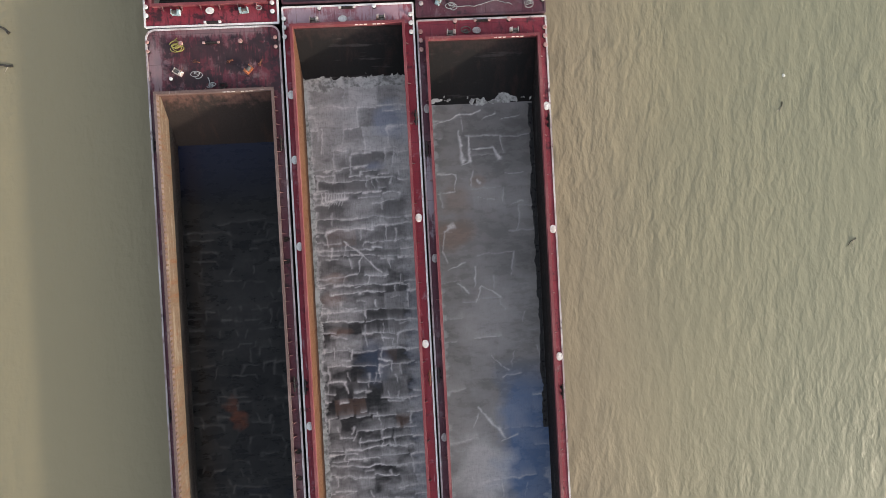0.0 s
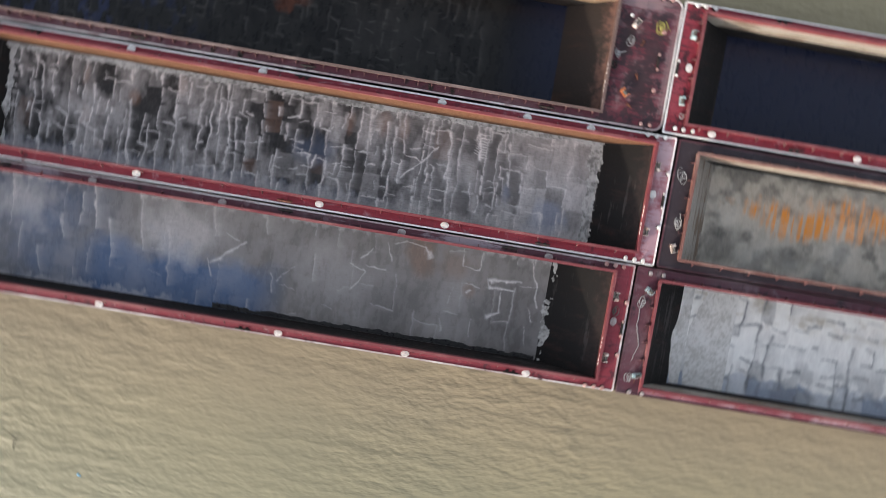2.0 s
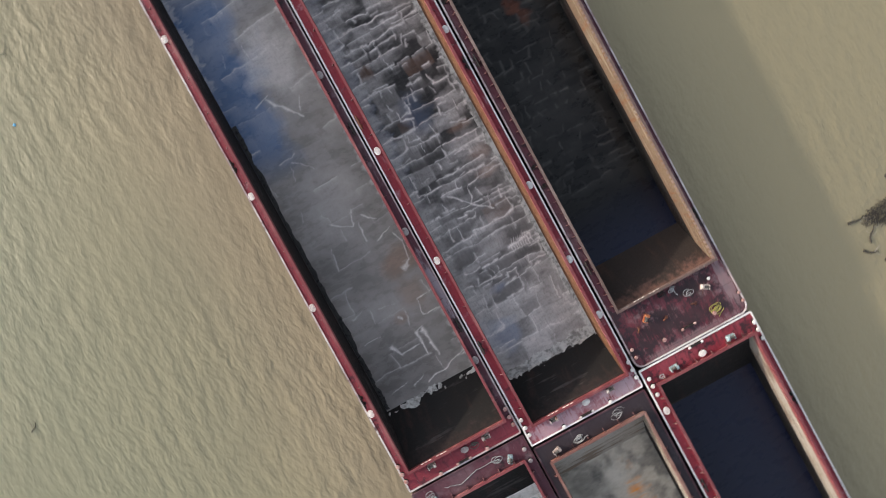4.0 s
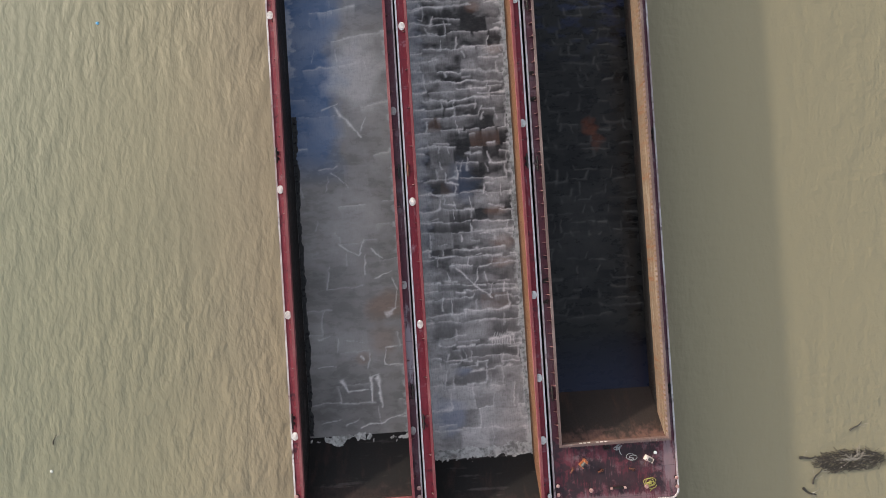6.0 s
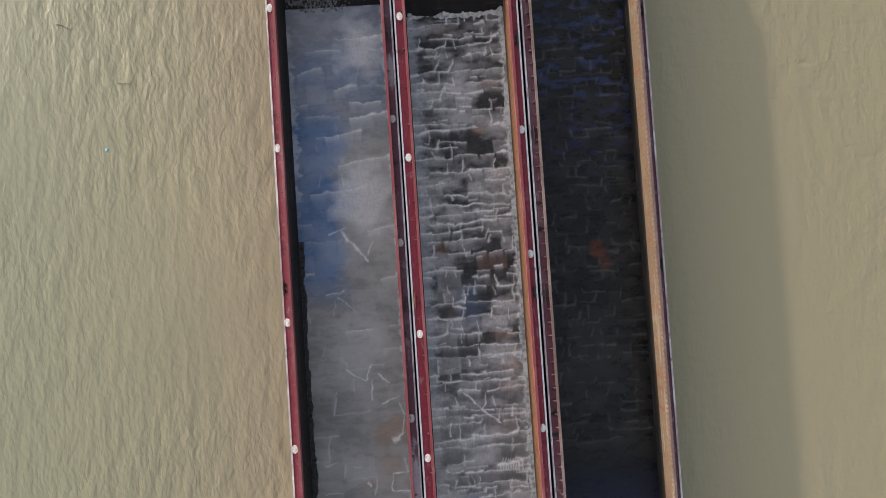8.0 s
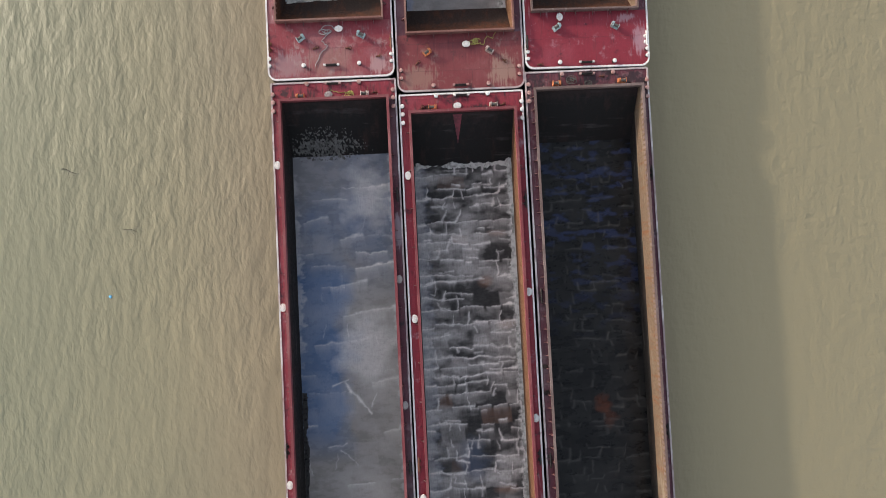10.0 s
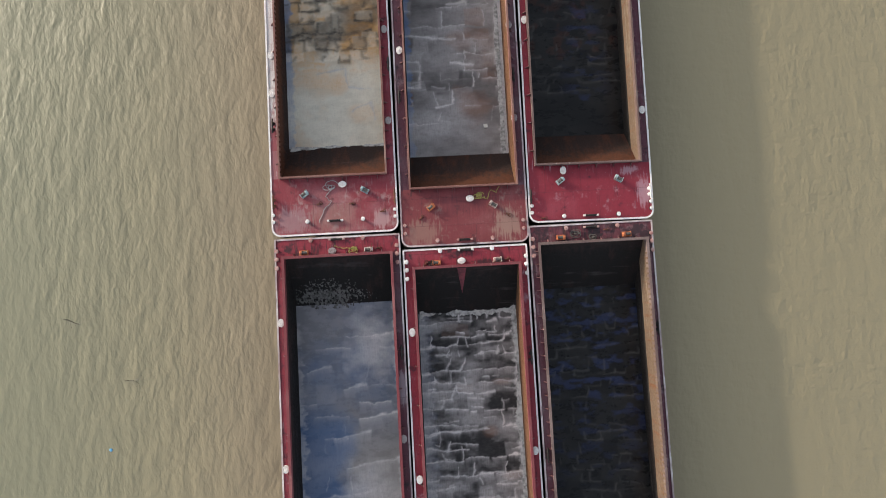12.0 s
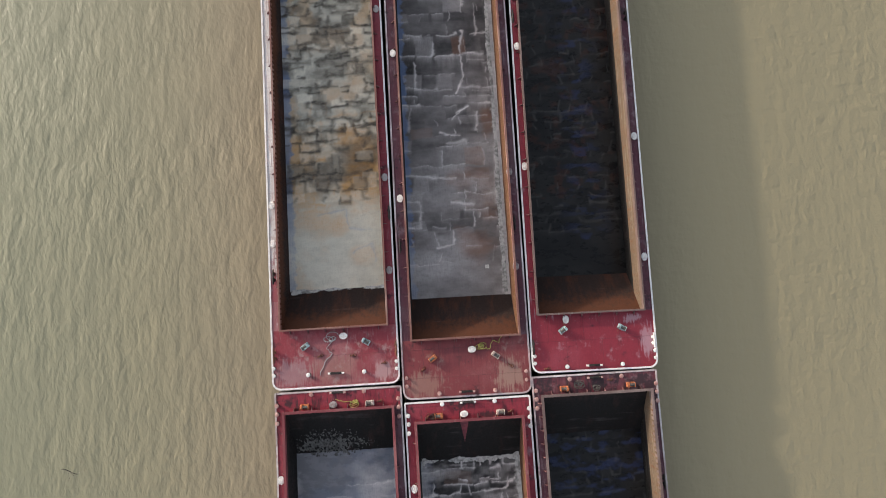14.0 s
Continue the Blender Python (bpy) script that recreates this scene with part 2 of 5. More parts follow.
deck_chalky = paint("chalky_white_deck_paint", (0.56, 0.54, 0.53), (0.70, 0.68, 0.67), (0.26, 0.15, 0.15), (0.30, 0.10, 0.11), 0.6, 0.4, 0.5, True,
                    ((-16.0, 70.5, 0.8, 5.0, (0.24, 0.035, 0.05), 0.95),))
deck_black = paint("black_bitumen_deck_paint", (0.035, 0.024, 0.03), (0.06, 0.045, 0.055), (0.014, 0.01, 0.013), (0.14, 0.11, 0.11), 0.5, 0.5, 0.35)
deck_plum = paint("plum_deck_paint", (0.105, 0.026, 0.042), (0.14, 0.075, 0.09), (0.024, 0.014, 0.018), (0.28, 0.21, 0.23), 0.5, 0.55, 0.6, True,
                  ((-5.9, 16.0, 0.45, 3.0, (0.44, 0.38, 0.42), 0.75), (-5.9, 51.0, 0.4, 1.5, (0.40, 0.34, 0.38), 0.6), (16.2, 66.2, 0.5, 1.6, (0.45, 0.33, 0.37), 0.8)))
rail_white = paint("white_edge_paint", (0.86, 0.85, 0.83), (0.72, 0.66, 0.65), (0.34, 0.17, 0.17), (0.24, 0.06, 0.07), 0.35, 0.30, 0.45, False)
rail_worn = paint("worn_edge_paint", (0.42, 0.33, 0.33), (0.74, 0.70, 0.69), (0.08, 0.03, 0.036), (0.20, 0.05, 0.06), 0.7, 0.42, 0.6, False)
rail_dark = paint("dark_edge_paint", (0.09, 0.03, 0.04), (0.16, 0.10, 0.11), (0.03, 0.015, 0.02), (0.35, 0.29, 0.29), 0.5, 0.5, 0.5, False)
rim_red = paint("coaming_paint", (0.20, 0.042, 0.050), (0.29, 0.11, 0.11), (0.09, 0.026, 0.03), (0.34, 0.22, 0.20), 0.5, 0.25, 0.4, False)
rim_rust = paint("rusty_coaming_paint", (0.20, 0.085, 0.07), (0.31, 0.19, 0.16), (0.10, 0.05, 0.04), (0.36, 0.26, 0.22), 0.5, 0.35, 0.4, False)
rim_grey = paint("grey_coaming_paint", (0.15, 0.095, 0.085), (0.25, 0.18, 0.165), (0.06, 0.045, 0.045), (0.34, 0.28, 0.26), 0.5, 0.35, 0.4, False)
hull_black = paint("hull_bitumen", (0.03, 0.022, 0.024), (0.06, 0.04, 0.04), (0.012, 0.01, 0.01), (0.14, 0.06, 0.045), 0.5, 0.4, 0.4)
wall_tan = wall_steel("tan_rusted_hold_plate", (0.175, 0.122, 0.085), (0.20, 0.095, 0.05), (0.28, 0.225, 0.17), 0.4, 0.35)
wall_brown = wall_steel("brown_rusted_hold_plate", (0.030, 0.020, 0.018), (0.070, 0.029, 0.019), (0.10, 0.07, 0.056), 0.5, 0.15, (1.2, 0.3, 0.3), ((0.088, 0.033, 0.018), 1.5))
# near-black base takes in the shade on plates turned from the sun
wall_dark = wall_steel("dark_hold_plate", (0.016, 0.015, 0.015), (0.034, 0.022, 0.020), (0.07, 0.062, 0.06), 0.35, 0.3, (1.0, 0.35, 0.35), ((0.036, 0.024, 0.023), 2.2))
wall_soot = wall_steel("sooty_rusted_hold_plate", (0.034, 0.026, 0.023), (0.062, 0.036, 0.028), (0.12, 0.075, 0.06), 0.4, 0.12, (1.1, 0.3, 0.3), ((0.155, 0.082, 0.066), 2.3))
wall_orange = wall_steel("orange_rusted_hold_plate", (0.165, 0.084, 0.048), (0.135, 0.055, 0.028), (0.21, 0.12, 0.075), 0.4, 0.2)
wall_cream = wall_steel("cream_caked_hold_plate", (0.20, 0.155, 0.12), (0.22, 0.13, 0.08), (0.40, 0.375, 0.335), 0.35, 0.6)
floor_ridged = residue_floor("ridged_residue_floor", (0.125, 0.113, 0.109), (0.200, 0.183, 0.177), (0.018, 0.017, 0.017), (0.840, 0.783, 0.766), (0.19, 0.10, 0.065), (0.13, 0.17, 0.27))
# its blue is the sky's reflection, put into the floor's own colour
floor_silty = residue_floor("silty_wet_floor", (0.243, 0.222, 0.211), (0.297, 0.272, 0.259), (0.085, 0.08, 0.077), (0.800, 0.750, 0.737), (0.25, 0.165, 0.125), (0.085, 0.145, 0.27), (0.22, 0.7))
floor_black = residue_floor("black_wet_floor", (0.012, 0.012, 0.012), (0.024, 0.023, 0.022), (0.005, 0.005, 0.006), (0.14, 0.132, 0.125), (0.20, 0.055, 0.022), (0.030, 0.040, 0.095), (0.25, 0.7))
floor_yellow = residue_floor("yellow_residue_floor", (0.46, 0.43, 0.35), (0.62, 0.585, 0.49), (0.060, 0.052, 0.042), (0.92, 0.87, 0.73), (0.58, 0.31, 0.10), (0.14, 0.21, 0.38), (0.35, 0.75), True)
floor_grey = residue_floor("grey_residue_floor", (0.150, 0.136, 0.133), (0.230, 0.210, 0.204), (0.028, 0.026, 0.026), (0.800, 0.745, 0.728), (0.20, 0.10, 0.063), (0.13, 0.18, 0.31))
floor_white = residue_floor("white_cement_floor", (0.76, 0.74, 0.71), (0.92, 0.90, 0.86), (0.16, 0.165, 0.175), (0.96, 0.95, 0.91), (0.30, 0.23, 0.12), (0.26, 0.31, 0.40), (0.35, 0.75), True)
floor_orange = residue_floor("orange_rust_floor", (0.40, 0.36, 0.30), (0.52, 0.47, 0.395), (0.10, 0.095, 0.087), (0.70, 0.66, 0.59), (0.78, 0.29, 0.045), (0.25, 0.28, 0.30))
cake_pale = plain("dried_pale_residue", (0.56, 0.54, 0.52), (0.22, 0.21, 0.20), 2.6, 0.85, 0.0, 0.05)
cake_grey = plain("dried_grey_residue", (0.13, 0.125, 0.12), (0.045, 0.043, 0.041), 5.0, 0.8, 0.0, 0.05)
cake_paint = plain("spilt_red_paint", (0.20, 0.025, 0.04), (0.10, 0.016, 0.024), 3.0, 0.5, 0.0, 0.01)
cake_white = plain("dried_cement_residue", (0.74, 0.72, 0.69), (0.52, 0.50, 0.46), 3.0, 0.85, 0.0, 0.05)
cake_black = plain("wet_black_sludge", (0.022, 0.021, 0.022), (0.04, 0.038, 0.037), 4.0, 0.3, 0.0, 0.02)
white_cap = plain("white_fitting_paint", (0.80, 0.78, 0.76), (0.62, 0.56, 0.53), 5.0, 0.5)
pink_cap = plain("chalky_pink_fitting_paint", (0.50, 0.32, 0.29), (0.34, 0.15, 0.13), 5.0, 0.6)
grey_cap = plain("dull_grey_fitting_paint", (0.42, 0.38, 0.37), (0.26, 0.20, 0.20), 5.0, 0.6)
winch_teal = plain("pale_blue_winch_paint", (0.42, 0.55, 0.58), (0.20, 0.24, 0.25), 7.0, 0.5)
winch_orange = plain("orange_winch_paint", (0.60, 0.19, 0.07), (0.34, 0.12, 0.06), 7.0, 0.55)
winch_white = plain("white_winch_paint", (0.66, 0.60, 0.56), (0.36, 0.22, 0.18), 7.0, 0.55)
iron_black = plain("black_iron", (0.018, 0.016, 0.017), (0.05, 0.035, 0.03), 6.0, 0.55, 0.3)
iron_rust = plain("rusty_iron", (0.19, 0.065, 0.035), (0.07, 0.03, 0.022), 8.0, 0.75)
bracket_red = plain("bracket_paint", (0.20, 0.095, 0.095), (0.10, 0.04, 0.045), 8.0, 0.6)
rope_grey = plain("grey_rope_fibre", (0.40, 0.40, 0.40), (0.24, 0.24, 0.25), 30.0, 0.9)
rope_yellow = plain("yellow_green_rope_fibre", (0.42, 0.36, 0.10), (0.26, 0.24, 0.09), 30.0, 0.9)
rope_dark = plain("tarred_wire_rope", (0.08, 0.075, 0.07), (0.16, 0.14, 0.12), 30.0, 0.7)
wood_wet = plain("waterlogged_wood", (0.040, 0.034, 0.028), (0.085, 0.068, 0.05), 9.0, 0.6, 0.0, 0.03)
wood_pale = plain("bleached_wood", (0.42, 0.38, 0.32), (0.26, 0.22, 0.18), 9.0, 0.8)
trash_blue = plain("blue_plastic", (0.10, 0.38, 0.66), (0.16, 0.46, 0.72), 9.0, 0.4)
trash_white = plain("white_plastic", (0.78, 0.76, 0.72), (0.60, 0.57, 0.52), 9.0, 0.5)


# ---- shape helpers ----
def part(name, bm, material, parent=None, label=""):
    """One mesh object from a bmesh, under a thing or a part."""
    me = bpy.data.meshes.new(name)
    bmesh.ops.recalc_face_normals(bm, faces=bm.faces)
    bm.to_mesh(me)
    bm.free()
    me.materials.append(material)
    ob = new(name, me)
    ob.parent = parent
    return tagged(ob, label)


def again(ob, parent, m, material=None):
    """Another piece on the same mesh; a material of its own sits on the object."""
    copy = new(ob.name.split(".")[0], ob.data)
    copy.parent, copy.matrix_basis = parent, m
    if material:
        copy.material_slots[0].link, copy.material_slots[0].material = "OBJECT", material
    return copy


def box(bm, x0, x1, y0, y1, z0, z1, bevel=0.0):
    b = bmesh.ops.create_cube(bm, size=1.0)["verts"]
    for v in b:
        v.co = Vector(((x0 + x1) / 2 + v.co.x * (x1 - x0), (y0 + y1) / 2 + v.co.y * (y1 - y0), (z0 + z1) / 2 + v.co.z * (z1 - z0)))
    if bevel:
        edges = {e for v in b for e in v.link_edges}
        bmesh.ops.bevel(bm, geom=list(edges), offset=bevel, segments=2, affect="EDGES", profile=0.6)
    return bm


def lathe(bm, profile, sides=16, sx=1.0, sy=1.0, at=(0, 0, 0)):
    """A turned shape from (radius, height) pairs, closed at both ends."""
    rings = []
    for r, z in profile:
        rings.append([bm.verts.new((at[0] + sx * r * math.cos(2 * math.pi * k / sides), at[1] + sy * r * math.sin(2 * math.pi * k / sides), at[2] + z)) for k in range(sides)])
    for a, b in zip(rings, rings[1:]):
        for k in range(sides):
            bm.faces.new((a[k], a[(k + 1) % sides], b[(k + 1) % sides], b[k]))
    bm.faces.new(rings[0][::-1]), bm.faces.new(rings[-1])
    return bm


def tube(bm, points, radius, sides=6, taper=None):
    """A round bar or rope along points; taper gives the radius at the far end."""
    pts = [Vector(p) for p in points]
    rings = []
    for k, p in enumerate(pts):
        d = (pts[min(k + 1, len(pts) - 1)] - pts[max(k - 1, 0)]).normalized()
        side = d.cross(Vector((0, 0, 1)))
        side = side.normalized() if side.length > 1e-3 else Vector((1, 0, 0))
        up = side.cross(d)
        r = radius if taper is None else radius + (taper - radius) * k / (len(pts) - 1)
        rings.append([bm.verts.new(p + r * (math.cos(a) * side + math.sin(a) * up)) for a in (2 * math.pi * j / sides for j in range(sides))])
    for a, b in zip(rings, rings[1:]):
        for k in range(sides):
            bm.faces.new((a[k], a[(k + 1) % sides], b[(k + 1) % sides], b[k]))
    bm.faces.new(rings[0][::-1]), bm.faces.new(rings[-1])
    return bm


def outline(x0, x1, y0, y1, r_south, r_north, inset=0.0):
    """The deck's edge seen from above, anticlockwise, with rounded corners where a radius is given."""
    x0, x1, y0, y1 = x0 + inset, x1 - inset, y0 + inset, y1 - inset
    pts = []
    for cx, cy, r, start in ((x0, y0, r_south, 180), (x1, y0, r_south, 270), (x1, y1, r_north, 0), (x0, y1, r_north, 90)):
        r = max(r - inset, 0.05)
        mx, my = (cx + r if cx == x0 else cx - r), (cy + r if cy == y0 else cy - r)
        for k in range(7):
            a = radians(start + 15 * k)
            pts.append((mx + r * math.cos(a), my + r * math.sin(a)))
    return pts


def ring_band(bm, outer, inner, z0, z1):
    """A flat raised band between two outlines with equal counts."""
    n = len(outer)
    v = [[bm.verts.new((*p, z)) for p in line] for line, z in ((outer, z0), (outer, z1), (inner, z1), (inner, z0))]
    for a, b in zip(v, v[1:]):
        for k in range(n):
            bm.faces.new((a[k], a[(k + 1) % n], b[(k + 1) % n], b[k]))
    return bm


def value_noise(x, y, seed):
    """Smooth lattice noise in 0..1 for arrays."""
    grid = np.random.RandomState(seed).rand(64, 64)
    xi, yi = np.floor(x).astype(int), np.floor(y).astype(int)
    fx, fy = x - xi, y - yi
    fx, fy = fx * fx * (3 - 2 * fx), fy * fy * (3 - 2 * fy)
    g = lambda a, b: grid[a % 64, b % 64]
    return (g(xi, yi) * (1 - fx) + g(xi + 1, yi) * fx) * (1 - fy) + (g(xi, yi + 1) * (1 - fx) + g(xi + 1, yi + 1) * fx) * fy


def rough_noise(x, y, scale, seed, octaves=4):
    total, weight, amount = 0.0, 0.0, 1.0
    for k in range(octaves):
        total = total + amount * value_noise(x * scale * 2 ** k, y * scale * 2 ** k, seed + k)
        weight, amount = weight + amount, amount * 0.55
    return total / weight


def crust(name, material, x0, x1, y0, y1, mask, surface, high, cell, label):
    """A ragged crust lying on a surface: present where mask(x, y) > 0, thicker where it is larger."""
    nx, ny = max(2, int((x1 - x0) / cell)), max(2, int((y1 - y0) / cell))
    gx, gy = np.meshgrid(np.linspace(x0, x1, nx), np.linspace(y0, y1, ny))
    m = mask(gx, gy)
    z = surface(gx, gy) + np.clip(m, -0.02, 1.0) * high + 0.012
    index = np.arange(nx * ny).reshape(ny, nx)
    quads = np.stack([index[:-1, :-1], index[:-1, 1:], index[1:, 1:], index[1:, :-1]], -1).reshape(-1, 4)
    keep = (m.reshape(-1)[quads] > 0).sum(1) >= 3
    quads = quads[keep]
    used, packed = np.unique(quads, return_inverse=True)
    verts = np.stack([gx, gy, z], -1).reshape(-1, 3)[used]
    me = bpy.data.meshes.new(name)
    me.from_pydata(verts.tolist(), [], packed.reshape(-1, 4).tolist())
    me.materials.append(material)
    for p in me.polygons:
        p.use_smooth = True
    return tagged(new(name, me), label, "residue", kind="stuff")


class Residue:
    """What colours a hold floor, as four maps over a fine grid: pale dried dust, black tar, rust and a blue tint. In
    the silty hold blue and pale also paint the sky's reflection.
    """

    def __init__(self, x0, x1, y0, y1, cell):
        self.x0, self.y0, self.x1, self.y1 = x0, y0, x1, y1
        self.nx, self.ny = int((x1 - x0) / cell) + 1, int((y1 - y0) / cell) + 1
        self.x, self.y = np.meshgrid(np.linspace(x0, x1, self.nx), np.linspace(y0, y1, self.ny))
        self.layer = {k: np.zeros_like(self.x) for k in ("pale", "tar", "rust", "blue")}
        self.fray = rough_noise(self.x * 0.5, self.y, 3.0, 301, 4)
        self.smear = rough_noise(self.x * 3.0, self.y * 0.6, 1.6, 307, 4)
        self.bend_x = (rough_noise(self.x, self.y, 0.7, 311, 3) - 0.5) * 0.55
        self.bend_y = (rough_noise(self.x, self.y, 0.8, 317, 4) - 0.5) * 0.42

    def window(self, x0, x1, y0, y1):
        i0 = int(np.clip((x0 - self.x0) / (self.x1 - self.x0) * (self.nx - 1), 0, self.nx))
        i1 = int(np.clip((x1 - self.x0) / (self.x1 - self.x0) * (self.nx - 1) + 2, 0, self.nx))
        j0 = int(np.clip((y0 - self.y0) / (self.y1 - self.y0) * (self.ny - 1), 0, self.ny))
        j1 = int(np.clip((y1 - self.y0) / (self.y1 - self.y0) * (self.ny - 1) + 2, 0, self.ny))
        return slice(j0, j1), slice(i0, i1)

    def lay(self, key, amount, where=None):
        """Adds to one map all over, or in a window, without passing full cover."""
        w = where or (slice(None), slice(None))
        m = self.layer[key]
        m[w] = np.clip(m[w] + np.clip(amount, -1, 1) * (1 - m[w] * (amount > 0)), 0, 1)

    def stroke(self, key, ax, ay, bx, by, half, amount, tail=0.0, taper=0.5):
        """A soft ragged line, thin towards b, whose dust trails off over the length tail on one side."""
        pad = 4 * half + 2.5 * tail + 0.4
        w = self.window(min(ax, bx) - pad, max(ax, bx) + pad, min(ay, by) - pad, max(ay, by) + pad)
        x, y = self.x[w] + self.bend_x[w], self.y[w] + self.bend_y[w]
        if x.size == 0:
            return
        length = max(math.hypot(bx - ax, by - ay), 0.05)
        ux, uy = (bx - ax) / length, (by - ay) / length
        f = ((x - ax) * ux + (y - ay) * uy) / length
        d = -(x - ax) * uy + (y - ay) * ux + (self.fray[w] - 0.5) * 0.22
        width = half * (1 - taper * np.clip(f, 0, 1)) * (0.35 + 1.3 * self.fray[w])
        core = np.exp(-(d / width) ** 2)
        if tail:
            core = np.maximum(core, 0.62 * np.exp(-np.abs(d) / (tail * (0.5 + 1.0 * self.smear[w]))) * (d > 0))
        ends = np.clip(np.minimum(f, 1 - f) * length / 0.16 + 0.6, 0, 1)
        self.lay(key, amount * core * ends * (0.55 + 0.8 * self.fray[w]), w)

    def plate(self, key, x0, x1, y0, y1, amount, soft=0.14):
        """One plate of the floor, stained a little unlike its neighbours."""
        w = self.window(x0 - 0.5, x1 + 0.5, y0 - 0.5, y1 + 0.5)
        x, y = self.x[w] + self.bend_x[w] * 0.8, self.y[w] + self.bend_y[w]
        inside = np.clip(np.minimum(np.minimum(x - x0, x1 - x), np.minimum(y - y0, y1 - y)) / soft + 0.5, 0, 1)
        self.lay(key, amount * inside * (0.75 + 0.4 * self.fray[w]), w)

    def blot(self, key, cx, cy, rx, ry, amount, rough=1.0, seed=0):
        """A cloudy patch with a ragged edge."""
        d = np.hypot((self.x - cx) / rx, (self.y - cy) / ry)
        d = d + rough * (rough_noise(self.x, self.y * 1.4, 0.45, 331 + seed, 5) - 0.5) * 1.7
        self.lay(key, amount * np.clip((1.15 - d) / 0.7, 0, 1))

    def courses(self, key, seed, gap, long, across, along, half, tail, amounts, plates=(), y0=None, y1=None, x0=None, x1=None):
        """Uneven courses of floor plates: dust or dirt kept along their seams, and plates of different stain."""
        r = random.Random(seed)
        x0, x1 = self.x0 if x0 is None else x0, self.x1 if x1 is None else x1
        y, end = self.y0 if y0 is None else y0, self.y1 if y1 is None else y1
        lean = 0.0
        while y < end - 0.3 * gap:
            high = gap * r.uniform(0.6, 1.5)
            lean = lean * 0.5 + r.uniform(-0.05, 0.05)
            x = x0 - r.uniform(0, long[0])
            while x < x1:
                e = x + r.uniform(*long)
                ya, yb = y + lean * (x - x0), y + lean * (e - x0)
                for kind, share, low, most in plates:
                    if r.random() < share:
                        self.plate(kind, x, e, ya, ya + high, r.uniform(low, most))
                if r.random() < across:
                    off = r.uniform(-0.1, 0.1)
                    self.stroke(key, e, yb + off, x + r.uniform(-0.2, 0.3), ya + off + r.uniform(-0.12, 0.12), half * r.uniform(0.5, 1.5), r.uniform(*amounts), tail * r.uniform(0.3, 1.6))
                if r.random() < along:
                    self.stroke(key, e, yb, e + r.uniform(-0.3, 0.3), yb + high * r.uniform(0.5, 1.05), half * r.uniform(0.6, 1.5), r.uniform(*amounts) * 0.85, tail * r.uniform(0.0, 0.8))
                x = e
            y += high

    def mesh(self, material):
        """The floor plate with its residue as low relief, and the plate's underside."""
        z = 0.022 * self.layer["pale"] + 0.01 * self.layer["rust"]
        count = self.nx * self.ny
        index = np.arange(count).reshape(self.ny, self.nx)
        quads = np.stack([index[:-1, :-1], index[:-1, 1:], index[1:, 1:], index[1:, :-1]], -1).reshape(-1, 4)
        verts = np.concatenate([np.stack([self.x, self.y, z], -1).reshape(-1, 3),
                                [(x, y, -0.10) for x, y in ((self.x0, self.y0), (self.x0, self.y1), (self.x1, self.y1), (self.x1, self.y0))]])
        me = bpy.data.meshes.new("hold_floor")
        me.from_pydata(verts.tolist(), [], quads.tolist() + [[count, count + 1, count + 2, count + 3]])
        for key, values in self.layer.items():
            me.attributes.new(key, "FLOAT", "POINT").data.foreach_set("value", np.concatenate([values.reshape(-1), np.zeros(4)]).astype(np.float32))
        me.polygons.foreach_set("use_smooth", [True] * len(me.polygons))
        me.materials.append(material)
        return me


def cloud(m, scale, seed, low, high, sx=1.0, sy=1.0):
    return np.clip((rough_noise(m.x * sx, m.y * sy, scale, seed, 5) - low) / (high - low), 0, 1)


